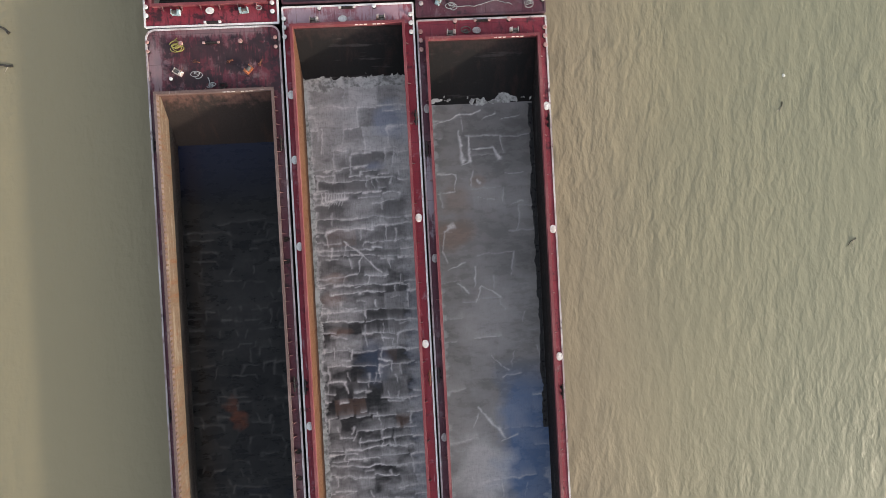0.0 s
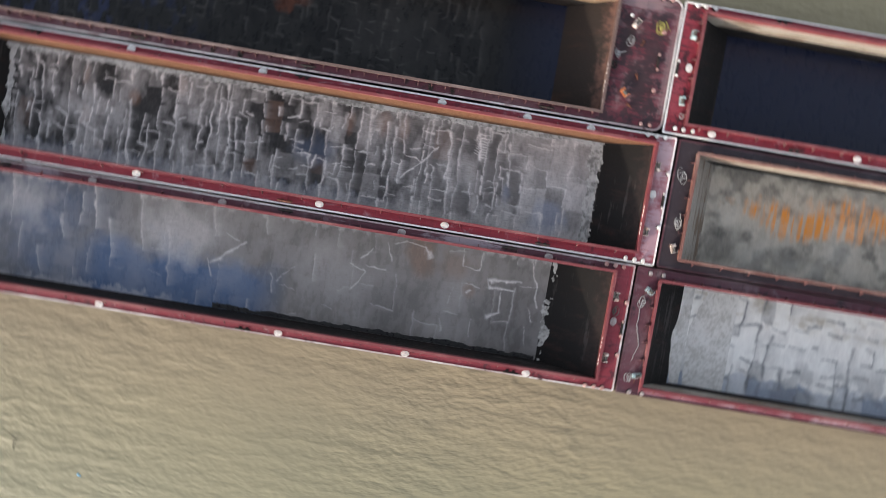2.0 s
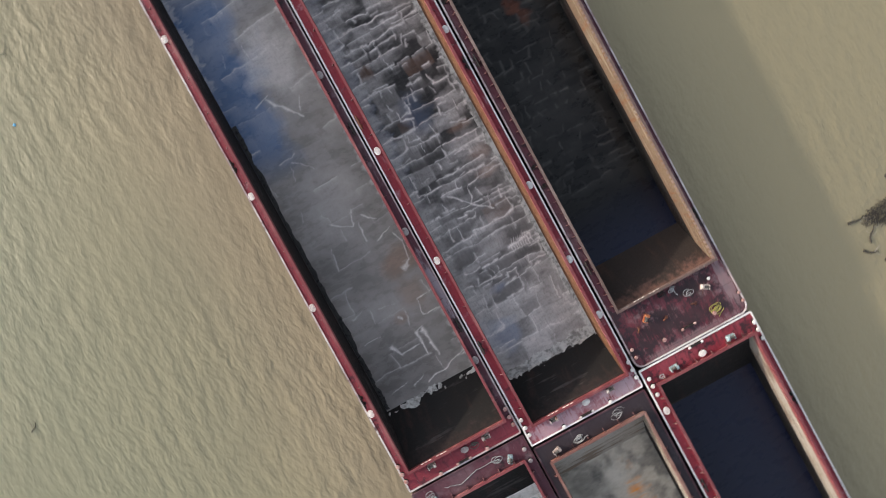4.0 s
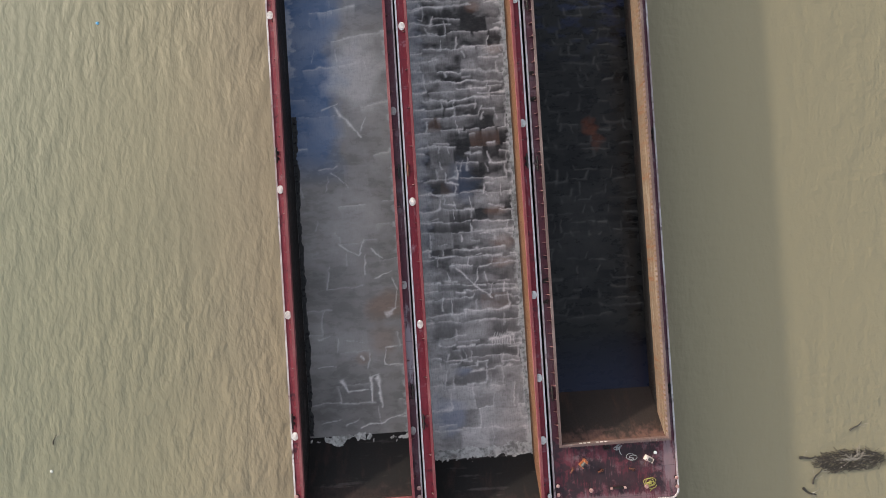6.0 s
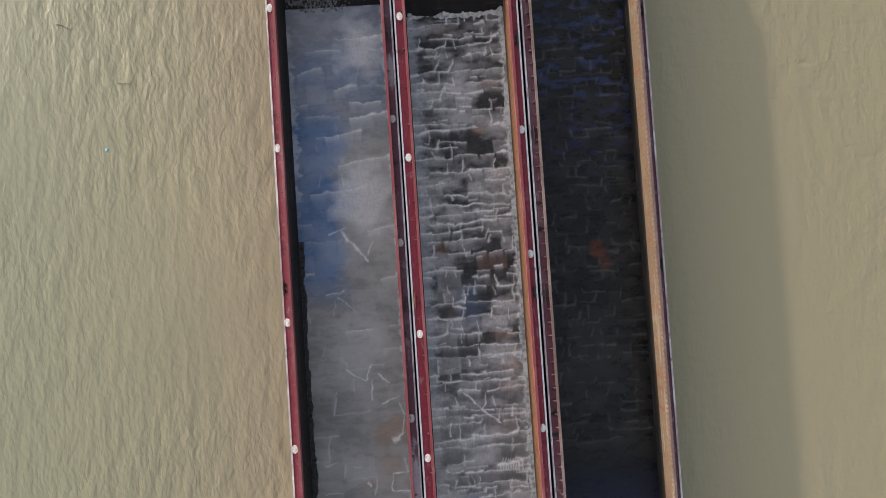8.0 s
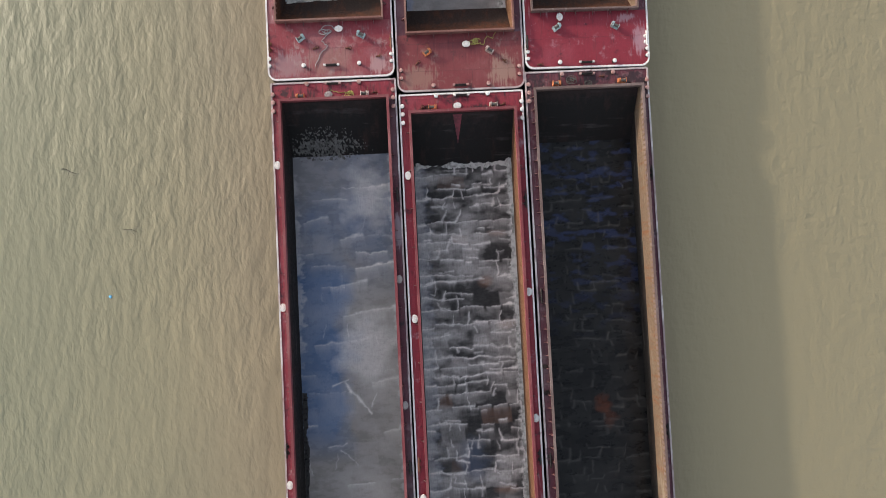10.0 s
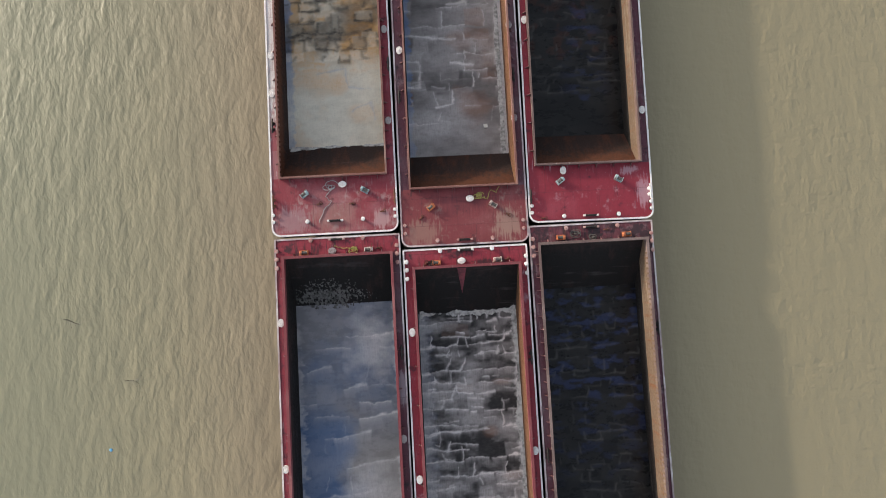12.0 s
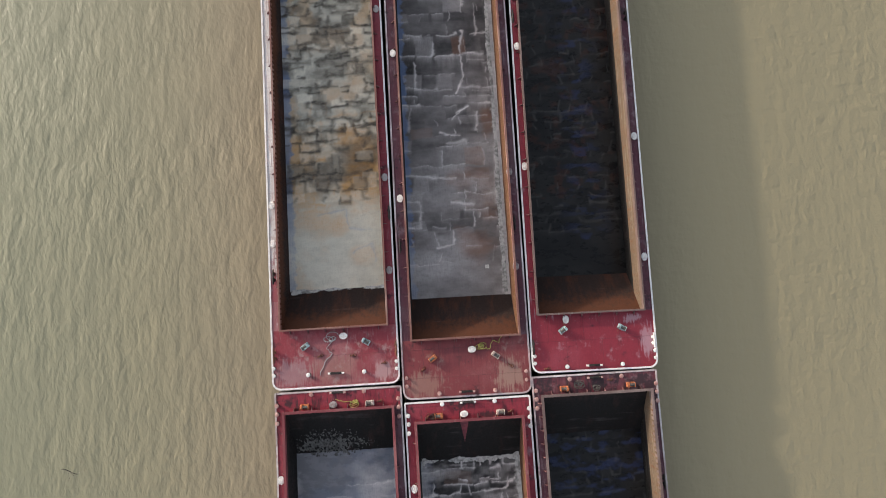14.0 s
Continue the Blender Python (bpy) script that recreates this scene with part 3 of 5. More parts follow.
def ridged(m):
    """Grey plates in dark courses, white dust kept along the seams and thick at the south end."""
    m.lay("tar", 0.9 * cloud(m, 0.22, 11, 0.2, 0.5) * np.clip((m.y - 12) / 8, 0.25, 1))
    m.lay("pale", 0.42 * cloud(m, 0.5, 12, 0.46, 0.75, 0.7, 1.4))
    m.lay("pale", 0.26 * np.clip((15 - m.y) / 5, 0, 1) + 0.16 * np.exp(-((m.y - 19) / 5) ** 2))
    m.lay("pale", 0.30 * np.clip((-3.2 - m.x + 1.2 * (m.fray - 0.5)) / 0.7, 0, 1))
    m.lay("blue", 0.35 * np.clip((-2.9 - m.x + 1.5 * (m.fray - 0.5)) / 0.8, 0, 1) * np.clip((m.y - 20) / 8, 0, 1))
    m.courses("pale", 21, 1.05, (1.1, 2.5), 0.78, 0.30, 0.095, 0.20, (0.55, 1.0), (("tar", 0.65, 0.4, 1.0), ("rust", 0.03, 0.2, 0.5), ("pale", 0.10, 0.1, 0.3)), y0=13.5)
    m.courses("pale", 25, 1.1, (0.6, 1.5), 0.26, 0.2, 0.09, 0.16, (0.4, 1.0), y0=13.0)
    m.courses("pale", 22, 1.7, (1.6, 2.6), 0.75, 0.6, 0.09, 0.25, (0.5, 0.9), (("tar", 0.6, 0.2, 0.7), ("pale", 0.3, 0.1, 0.35)), y1=13.5)
    m.courses("pale", 23, 2.1, (0.7, 1.6), 0.35, 0.3, 0.06, 0.35, (0.3, 0.8), y1=14.0)
    for cx, cy, rx, ry in ((2.9, 22.8, 1.3, 0.6), (3.2, 24.6, 1.2, 0.7), (2.6, 27.5, 1.2, 0.5), (3.2, 42.2, 1.0, 0.5), (3.0, 50.5, 1.2, 0.4), (1.6, 46.2, 0.7, 0.5)):
        m.blot("rust", cx, cy, rx, ry, 0.75, 0.6, 3)
    m.blot("blue", -3.0, 9.3, 1.7, 2.0, 0.8, 1.0, 4)
    m.blot("blue", -1.0, 13.2, 1.2, 0.5, 0.6, 1.0, 5)
    m.blot("blue", -0.6, 30.5, 1.6, 2.2, 0.35, 1.0, 6)
    # a comb of dust where a shovel stopped, and a crossed pair of scrapes
    m.stroke("pale", 3.6, 16.25, 1.2, 15.75, 0.13, 1.0, 0.0, 0.3)
    for k in range(9):
        m.stroke("pale", 1.5 + 0.26 * k, 15.9 + 0.05 * k, 1.45 + 0.26 * k, 15.2 + 0.05 * (k % 3), 0.06, 0.9)
        m.stroke("pale", 1.6 + 0.26 * k, 15.9 + 0.05 * k, 1.7 + 0.26 * k, 16.4 + 0.05 * (k % 2), 0.05, 0.7)
    m.stroke("pale", -1.3, 22.4, 0.2, 20.9, 0.09, 0.9), m.stroke("pale", 0.2, 20.9, 1.7, 19.6, 0.09, 0.9)
    m.stroke("pale", 0.2, 20.9, 0.7, 22.5, 0.08, 0.8), m.stroke("pale", 1.5, 19.8, 1.9, 21.0, 0.07, 0.7)
    m.lay("pale", 0.7 * np.clip((m.x - 4.0 + 1.0 * (m.fray - 0.5)) / 0.35, 0, 1))
    m.lay("tar", 0.8 * np.clip((m.y - 55.2 + 2 * (m.fray - 0.5)) / 1.0, 0, 1) * cloud(m, 0.5, 17, 0.4, 0.6))


def silty(m):
    """Even grey silt under a skin of water, its sky and cloud reflection painted blue and white, with thin white lines
    and smears.
    """
    m.lay("tar", 0.45 * cloud(m, 0.18, 31, 0.42, 0.75))
    m.lay("pale", 0.16 * cloud(m, 0.25, 32, 0.45, 0.8))
    m.lay("tar", 0.35 * np.clip((16 - m.y) / 6, 0, 1) * cloud(m, 0.3, 38, 0.3, 0.6))
    # blue sky reflection, painted over the west side and the north end
    sky_edge = (-9.6 - m.x) / 2.6 + 3.2 * (rough_noise(m.x, m.y, 0.22, 33, 5) - 0.5)
    m.lay("blue", 0.92 * np.clip(sky_edge, 0, 1) * np.clip((m.y - 30.5) / 3.5, 0, 1) * np.clip((51 - m.y) / 4, 0, 1))
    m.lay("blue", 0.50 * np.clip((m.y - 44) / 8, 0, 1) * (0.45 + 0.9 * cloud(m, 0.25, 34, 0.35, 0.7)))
    # the first two blots paint a bright cloud mirrored in the wet floor
    m.blot("pale", -9.6, 41.0, 2.6, 4.0, 0.42, 1.0, 1)
    m.blot("pale", -8.6, 54.8, 2.6, 2.6, 0.45, 1.0, 2)
    m.blot("pale", -10.0, 27.0, 3.5, 5.0, 0.14, 1.0, 3)
    m.blot("rust", -8.0, 19.6, 1.8, 1.6, 0.75, 0.8, 4), m.blot("rust", -8.2, 16.2, 1.6, 1.6, 0.55, 0.8, 5), m.blot("rust", -10.2, 14.9, 0.7, 0.6, 0.6, 0.5, 6)
    m.courses("pale", 41, 1.5, (1.6, 3.4), 0.30, 0.20, 0.055, 0.20, (0.15, 0.6), (("tar", 0.25, 0.04, 0.16), ("pale", 0.08, 0.03, 0.08)), y0=9.5)
    for y, xa, xb, a in ((55.6, -6.4, -8.6, 0.7), (48.4, -6.4, -10.2, 0.75), (44.3, -6.4, -11.4, 0.6), (41.6, -9.0, -14.0, 0.45), (52.7, -12.5, -14.6, 0.5), (51.0, -9.2, -11.4, 0.5), (46.8, -9.2, -12.4, 0.55), (38.0, -6.4, -9.0, 0.5), (33.6, -6.4, -8.2, 0.5)):
        m.stroke("pale", xa, y, xb, y - 0.5, 0.16, a, 0.5, 0.7)
    for ax, ay, bx, by, half, a in ((-11.4, 37.6, -9.2, 34.8, 0.13, 0.75), (-12.6, 37.4, -11.0, 37.9, 0.08, 0.5), (-12.2, 31.8, -10.6, 30.3, 0.05, 0.5), (-9.1, 35.4, -8.6, 36.6, 0.06, 0.6), (-8.0, 18.7, -7.0, 19.3, 0.2, 0.9), (-7.0, 19.3, -6.8, 21.0, 0.08, 0.7), (-6.8, 21.0, -7.3, 22.0, 0.07, 0.6),
                                    (-8.16, 15.63, -6.6, 15.9, 0.06, 0.9), (-6.67, 14.1, -8.2, 14.2, 0.07, 0.9), (-8.2, 14.2, -8.16, 15.63, 0.06, 0.9), (-12.2, 13.1, -11.6, 12.0, 0.14, 0.8), (-11.6, 12.0, -9.9, 12.1, 0.10, 0.8), (-9.6, 13.2, -9.6, 10.9, 0.13, 0.9),
                                    (-9.0, 13.3, -8.6, 10.4, 0.14, 0.9), (-9.8, 13.2, -8.9, 13.4, 0.09, 0.7), (-10.5, 15.1, -10.2, 14.7, 0.10, 0.8), (-14.3, 14.2, -12.8, 14.3, 0.05, 0.6), (-14.2, 9.2, -12.6, 9.6, 0.05, 0.6), (-12.2, 9.0, -10.8, 9.4, 0.06, 0.7), (-10.7, 8.7, -9.0, 9.0, 0.07, 0.9), (-9.0, 9.0, -6.5, 9.7, 0.06, 0.9),
                                    (-8.9, 8.9, -9.0, 10.4, 0.05, 0.5), (-11.9, 25.3, -10.2, 24.2, 0.07, 0.7), (-10.2, 24.2, -9.6, 25.6, 0.06, 0.6), (-9.6, 22.4, -9.6, 24.2, 0.10, 0.7), (-9.0, 24.7, -7.9, 23.9, 0.06, 0.7), (-11.6, 16.6, -10.0, 16.2, 0.05, 0.4), (-14.2, 16.8, -12.9, 17.0, 0.05, 0.5), (-8.8, 22.0, -7.2, 22.6, 0.07, 0.8)):
        m.stroke("pale", ax, ay, bx, by, half, a)
    m.lay("pale", 0.35 * np.clip((-14.85 - m.x + 1.6 * (m.fray - 0.5)) / 0.3, 0, 1) * cloud(m, 0.35, 37, 0.45, 0.6) * (m.y > 36))
    m.lay("pale", 0.4 * np.clip((m.x + 6.75 + 1.2 * (m.fray - 0.5)) / 0.3, 0, 1) * cloud(m, 0.3, 39, 0.45, 0.6))


def coaly(m):
    """Black wet plate with the faint print of dried streaks, blue patches, a rust spot."""
    m.lay("tar", 0.9 * np.clip((17 - m.y) / 3, 0, 1) * (m.y < 40) + 0.6 * cloud(m, 0.3, 51, 0.45, 0.7))
    m.lay("blue", 0.35 * np.clip((16 - m.y) / 5, 0, 1) * (m.y < 40))
    m.courses("pale", 61, 0.8, (0.7, 1.9), 0.45, 0.5, 0.10, 0.14, (0.08, 0.45), (("tar", 0.4, 0.2, 0.8),), y0=17.5 if m.y0 < 40 else 77.0)
    patch = cloud(m, 1.3, 52, 0.54, 0.68, 0.7, 1.5)
    m.lay("blue", 0.75 * patch * np.clip((m.y - 40) / 10, 0, 1) * (m.y < 62))
    m.lay("blue", 0.6 * patch * np.exp(-((m.x - 12.2) / 1.6) ** 2) * (m.y > 76))
    m.lay("rust", 0.14 * cloud(m, 1.2, 53, 0.55, 0.7) * (m.y > 80))
    m.blot("rust", 12.0, 34.0, 0.8, 1.2, 0.42, 1.9, 5)
    m.blot("pale", 10.5, 25.0, 3.5, 5.0, 0.12, 1.0, 6)


def yellowed(m):
    """Pale cement mud: smooth and yellow at the bow, then blackened seams and an orange band further on."""
    m.lay("pale", 0.35 * cloud(m, 0.25, 71, 0.4, 0.75) + 0.35 * np.clip((82 - m.y) / 2, 0, 1))
    m.lay("rust", 0.7 * cloud(m, 0.33, 72, 0.44, 0.72) * np.clip((81.5 - m.y) / 2, 0, 1))
    m.blot("rust", -10.6, 78.5, 0.9, 0.9, 0.6, 0.8, 1), m.blot("rust", -8.6, 75.9, 1.5, 0.9, 0.5, 0.9, 2), m.blot("rust", -13.5, 79.6, 0.9, 0.7, 0.5, 0.9, 3)
    band = np.clip((m.y - 79.8 + 2 * (m.fray - 0.5)) / 1.5, 0, 1) * np.clip((89 - m.y + 3 * (m.fray - 0.5)) / 2, 0, 1)
    m.lay("rust", 0.95 * band * (0.35 + 0.8 * cloud(m, 0.35, 73, 0.35, 0.65)))
    m.lay("rust", 0.5 * cloud(m, 0.3, 74, 0.58, 0.7) * (m.y > 89))
    m.courses("tar", 81, 0.78, (0.8, 1.9), 0.66, 0.66, 0.24, 0.10, (0.55, 1.0), (("tar", 0.10, 0.3, 0.8), ("pale", 0.35, 0.2, 0.7)), y0=81.0)
    m.courses("rust", 82, 1.0, (0.9, 1.8), 0.5, 0.5, 0.18, 0.25, (0.4, 0.9), y0=80.0, y1=90.0)
    m.lay("tar", 0.6 * cloud(m, 0.5, 75, 0.48, 0.66) * np.clip((m.y - 81) / 1.5, 0, 1))
    for ax, ay, bx, by in ((-12.6, 79.6, -10.0, 80.2), (-10.0, 80.2, -9.8, 78.6), (-9.8, 78.4, -7.6, 78.1), (-9.6, 76.0, -7.6, 76.9), (-7.6, 76.9, -7.5, 75.2)):
        m.stroke("blue", ax, ay, bx, by, 0.12, 0.5, 0.1)
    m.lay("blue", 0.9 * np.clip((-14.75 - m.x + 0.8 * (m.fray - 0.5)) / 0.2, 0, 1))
    m.lay("rust", 0.5 * np.clip((-13.9 - m.x + 1.2 * (m.fray - 0.5)) / 0.4, 0, 1) * cloud(m, 0.5, 76, 0.45, 0.6))


def greyed(m):
    """Dark plate with clouds of grey dust at the bow, brown plates and thin pale seams."""
    m.lay("tar", (0.2 + 0.8 * np.clip((m.y - 82) / 8, 0, 1)) * cloud(m, 0.22, 91, 0.3, 0.65))
    m.lay("pale", 0.42 * cloud(m, 0.28, 92, 0.42, 0.75, 0.7, 1.5) * np.clip((92 - m.y) / 10, 0.15, 1))
    m.lay("pale", 0.10 * np.clip((77 - m.y) / 3, 0, 1))
    m.courses("pale", 93, 1.25, (1.1, 2.3), 0.42, 0.38, 0.06, 0.22, (0.2, 0.75), (("tar", 0.4, 0.15, 0.6), ("rust", 0.10, 0.2, 0.6), ("pale", 0.15, 0.1, 0.3)), y0=74.5)
    m.courses("pale", 94, 2.2, (1.0, 2.2), 0.40, 0.2, 0.13, 0.28, (0.4, 0.9), y0=78.0)
    for cx, cy, rx, ry, a in ((1.6, 76.2, 1.6, 2.2, 0.7), (1.2, 82.4, 1.6, 1.0, 0.6), (3.2, 81.0, 1.0, 2.0, 0.5), (3.6, 88.0, 0.8, 1.6, 0.8), (3.4, 79.0, 1.2, 1.0, 0.6)):
        m.blot("rust", cx, cy, rx, ry, a, 1.0, int(cy))
    for ax, ay, bx, by in ((0.8, 88.8, 2.0, 89.4), (2.0, 89.4, 0.2, 88.2), (1.6, 92.0, 0.9, 90.7), (0.9, 90.7, 1.7, 92.4), (1.7, 92.4, 1.2, 94.6), (-0.8, 87.0, 1.0, 86.5), (1.9, 97.0, 1.2, 94.5), (-1.8, 76.0, -0.2, 76.3), (-0.3, 76.3, -0.2, 77.6)):
        m.stroke("pale", ax, ay, bx, by, 0.10, 0.8, 0.1)
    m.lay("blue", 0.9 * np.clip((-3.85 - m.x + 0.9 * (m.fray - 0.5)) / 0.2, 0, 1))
    m.lay("pale", 0.6 * np.clip((m.x - 4.1 + 0.6 * (m.fray - 0.5)) / 0.25, 0, 1))


def cemented(m):
    """White set cement with grey damp notches between the plates."""
    m.courses("tar", 101, 1.5, (0.9, 2.2), 0.40, 0.6, 0.16, 0.24, (0.5, 1.0), (("tar", 0.04, 0.3, 0.6), ("pale", 0.4, 0.2, 0.6)), y1=-5.2)
    m.lay("tar", 0.4 * cloud(m, 0.5, 102, 0.55, 0.62, 0.8, 1.0) * np.clip((-11.0 - m.x) / 1.5, 0, 1))
    m.lay("rust", 0.6 * cloud(m, 0.9, 103, 0.5, 0.65, 2.0, 0.7) * np.clip((m.x + 9.6) / 1.5, 0, 1))
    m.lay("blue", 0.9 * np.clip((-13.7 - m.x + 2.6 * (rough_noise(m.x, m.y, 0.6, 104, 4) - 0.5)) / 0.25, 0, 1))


def rusted(m):
    """Tan dust with a broad streak of orange rust combed across it."""
    m.lay("tar", 0.75 * cloud(m, 0.7, 111, 0.45, 0.68))
    m.blot("tar", -2.8, -6.5, 1.8, 2.4, 0.6, 1.0, 1), m.blot("tar", -3.0, -12.5, 1.2, 2.5, 0.5, 1.0, 2)
    comb = cloud(m, 1.0, 112, 0.38, 0.6, 0.35, 4.0)
    for cx, cy, rx, ry in ((0.7, -11.5, 1.5, 4.0), (1.3, -18.0, 1.9, 6.0)):
        d = np.hypot((m.x - cx - 0.06 * (m.y - cy)) / rx, (m.y - cy) / ry) + 1.2 * (rough_noise(m.x, m.y, 0.6, 113, 4) - 0.5)
        m.lay("rust", np.clip((1.2 - d) / 0.6, 0, 1) * (0.12 + 0.88 * comb))
    m.lay("pale", 0.4 * cloud(m, 0.3, 114, 0.5, 0.7))


WATER_Z = -0.14

# ---- river ----
bm = bmesh.new()
bmesh.ops.create_grid(bm, x_segments=2, y_segments=2, size=2500)
river_sheet = part("water", bm, WATER)
river_sheet.location.z = WATER_Z
tagged(river_sheet, "muddy brown river water with short wind ripples", "river", kind="structure")

DECK, RIM, KEEL = 3.2, 3.75, -0.55

# ---- deck fittings, one mesh a kind, shared by all barges ----
store = {}


def fitting(key, make, material):
    if key not in store:
        bm = bmesh.new()
        make(bm)
        me = bpy.data.meshes.new(key)
        bmesh.ops.recalc_face_normals(bm, faces=bm.faces)
        bm.to_mesh(me)
        bm.free()
        me.materials.append(material)
        store[key] = me
    return store[key]


def fix(name, me, parent, m, material=None):
    ob = new(name, me)
    ob.parent, ob.matrix_basis = parent, m
    if material:
        ob.material_slots[0].link, ob.material_slots[0].material = "OBJECT", material
    return ob


def bollard(parent, x, y, cap, size=1.0):
    """A short round mooring post with a domed, painted top and a foot flange."""
    foot = fitting("bollard", lambda b: lathe(b, [(0.26, 0), (0.26, 0.03), (0.19, 0.035), (0.18, 0.26), (0.25, 0.28), (0.25, 0.33)], 14), iron_black)
    top = fitting("bollard_cap", lambda b: lathe(b, [(0.27, 0.331), (0.275, 0.36), (0.25, 0.395), (0.17, 0.42), (0.05, 0.43)], 16), white_cap)
    ob = fix("bollard", foot, parent, pose(x, y, DECK) @ Matrix.Scale(0.68 * size, 4))
    fix("cap", top, ob, Matrix(), cap)
    return ob


def manhole(parent, x, y, cap, turn=0.0):
    """An oval hatch on a low trunk, with its grooved lid, grip and dogs."""
    trunk = fitting("manhole", lambda b: lathe(b, [(0.33, 0), (0.33, 0.14), (0.36, 0.145), (0.36, 0.17)], 20, 0.78, 1.0), iron_black)

    def lid_shape(b):
        lathe(b, [(0.40, 0.171), (0.41, 0.20), (0.385, 0.235), (0.31, 0.238), (0.295, 0.215), (0.265, 0.215), (0.25, 0.24), (0.03, 0.252)], 12, 0.78, 1.0)
        tube(b, [(-0.09, 0, 0.245), (-0.07, 0, 0.30), (0.07, 0, 0.30), (0.09, 0, 0.245)], 0.014, 5)
        for k in range(4):
            a = radians(45 + 90 * k)
            lathe(b, [(0.03, 0.2), (0.03, 0.265), (0.015, 0.27)], 6, 1, 1, (0.24 * math.cos(a), 0.30 * math.sin(a), 0))

    lid = fitting("manhole_lid", lid_shape, white_cap)
    ob = fix("manhole", trunk, parent, pose(x, y, DECK, 0, 0, turn) @ Matrix.Scale(0.88, 4))
    fix("lid", lid, ob, Matrix(), cap)
    return ob


def winch(parent, x, y, paint_, turn):
    """A hand ratchet winch: bed, two cheeks, drum with wire, gear case and lever."""
    def bed_shape(b):
        box(b, -0.42, 0.42, -0.26, 0.26, 0, 0.06, 0.01)
        box(b, -0.40, -0.34, -0.24, 0.24, 0.06, 0.50, 0.02)
        box(b, 0.18, 0.24, -0.24, 0.24, 0.06, 0.50, 0.02)

    def drum_shape(b):
        for x0 in (-0.33, 0.14):
            lathe(b, [(0.21, x0), (0.21, x0 + 0.035)], 14)
        lathe(b, [(0.14, -0.29), (0.15, -0.18), (0.14, -0.08), (0.155, 0.04), (0.14, 0.135)], 14)
        bmesh.ops.rotate(b, verts=b.verts, cent=(0, 0, 0), matrix=Matrix.Rotation(radians(90), 3, "Y"))
        bmesh.ops.translate(b, verts=b.verts, vec=(0, 0, 0.31))

    def case_shape(b):
        box(b, 0.245, 0.44, -0.22, 0.22, 0.06, 0.47, 0.05)
        lathe(b, [(0.10, 0.47), (0.10, 0.53), (0.04, 0.55)], 10, 1, 1, (0.34, 0.02, 0))

    bed, drum = fitting("winch_bed", bed_shape, winch_teal), fitting("winch_drum", drum_shape, rope_dark)
    case = fitting("winch_case", case_shape, winch_teal)
    lever = fitting("winch_lever", lambda b: tube(b, [(0.34, 0.02, 0.50), (0.36, 0.22, 0.58), (0.38, 0.62, 0.60)], 0.028), iron_rust)
    ob = fix("deck_winch", bed, parent, pose(x, y, DECK, 0, 0, turn) @ Matrix.Scale(0.84, 4), paint_)
    fix("drum", drum, ob, Matrix())
    fix("gear_case", case, ob, Matrix(), paint_)
    fix("lever", lever, ob, Matrix())
    return ob


def chock(parent, x, y, cap, turn=0.0):
    """A pair of low horns with a bar between, on the end deck's edge."""
    bar = fitting("chock", lambda b: (box(b, -0.55, 0.55, -0.10, 0.10, 0, 0.05, 0.01), tube(b, [(-0.5, 0, 0.17), (0.5, 0, 0.17)], 0.07, 8)), iron_black)
    horn = fitting("chock_horn", lambda b: box(b, -0.11, 0.11, -0.08, 0.08, 0.05, 0.24, 0.035), white_cap)
    ob = fix("chock", bar, parent, pose(x, y, DECK, 0, 0, turn))
    for s in (-1, 1):
        fix("horn", horn, ob, pose(0.58 * s, 0, 0), cap)
    return ob


def kevel(parent, x, y, material, turn=90.0):
    """A long two-horned cleat on two feet."""
    def shape(b):
        tube(b, [(-0.62, 0, 0.24), (-0.45, 0, 0.30), (0, 0, 0.31), (0.45, 0, 0.30), (0.62, 0, 0.24)], 0.075, 8)
        for s in (-0.26, 0.26):
            lathe(b, [(0.17, 0), (0.17, 0.03), (0.10, 0.05), (0.09, 0.27)], 10, 1, 1, (s, 0, 0))
    return fix("kevel", fitting("kevel", shape, iron_black), parent, pose(x, y, DECK, 0, 0, turn), material)


def pad_eye(parent, x, y, turn=0.0):
    """A small welded lug with a ring."""
    def shape(b):
        box(b, -0.20, 0.20, -0.05, 0.05, 0, 0.16, 0.03)
        tube(b, [(0.2 + 0.13 * math.cos(a), 0.13 * math.sin(a), 0.06 + 0.05 * math.sin(a)) for a in (k * math.pi / 6 for k in range(13))], 0.025)
    return fix("pad_eye", fitting("pad_eye", shape, iron_rust), parent, pose(x, y, DECK, 0, 0, turn))


def gusset_mesh():
    """A triangular knee between the deck and the coaming's flange; the coaming lies on its -x side."""
    def shape(b):
        lo = [b.verts.new(p) for p in ((0, -0.02, 0), (0.34, -0.02, 0), (0.34, -0.02, 0.06), (0.10, -0.02, 0.48), (0, -0.02, 0.48))]
        hi = [b.verts.new((v.co.x, 0.02, v.co.z)) for v in lo]
        b.faces.new(lo[::-1]), b.faces.new(hi)
        for k in range(5):
            b.faces.new((lo[k], lo[(k + 1) % 5], hi[(k + 1) % 5], hi[k]))
    return fitting("gusset", shape, bracket_red)


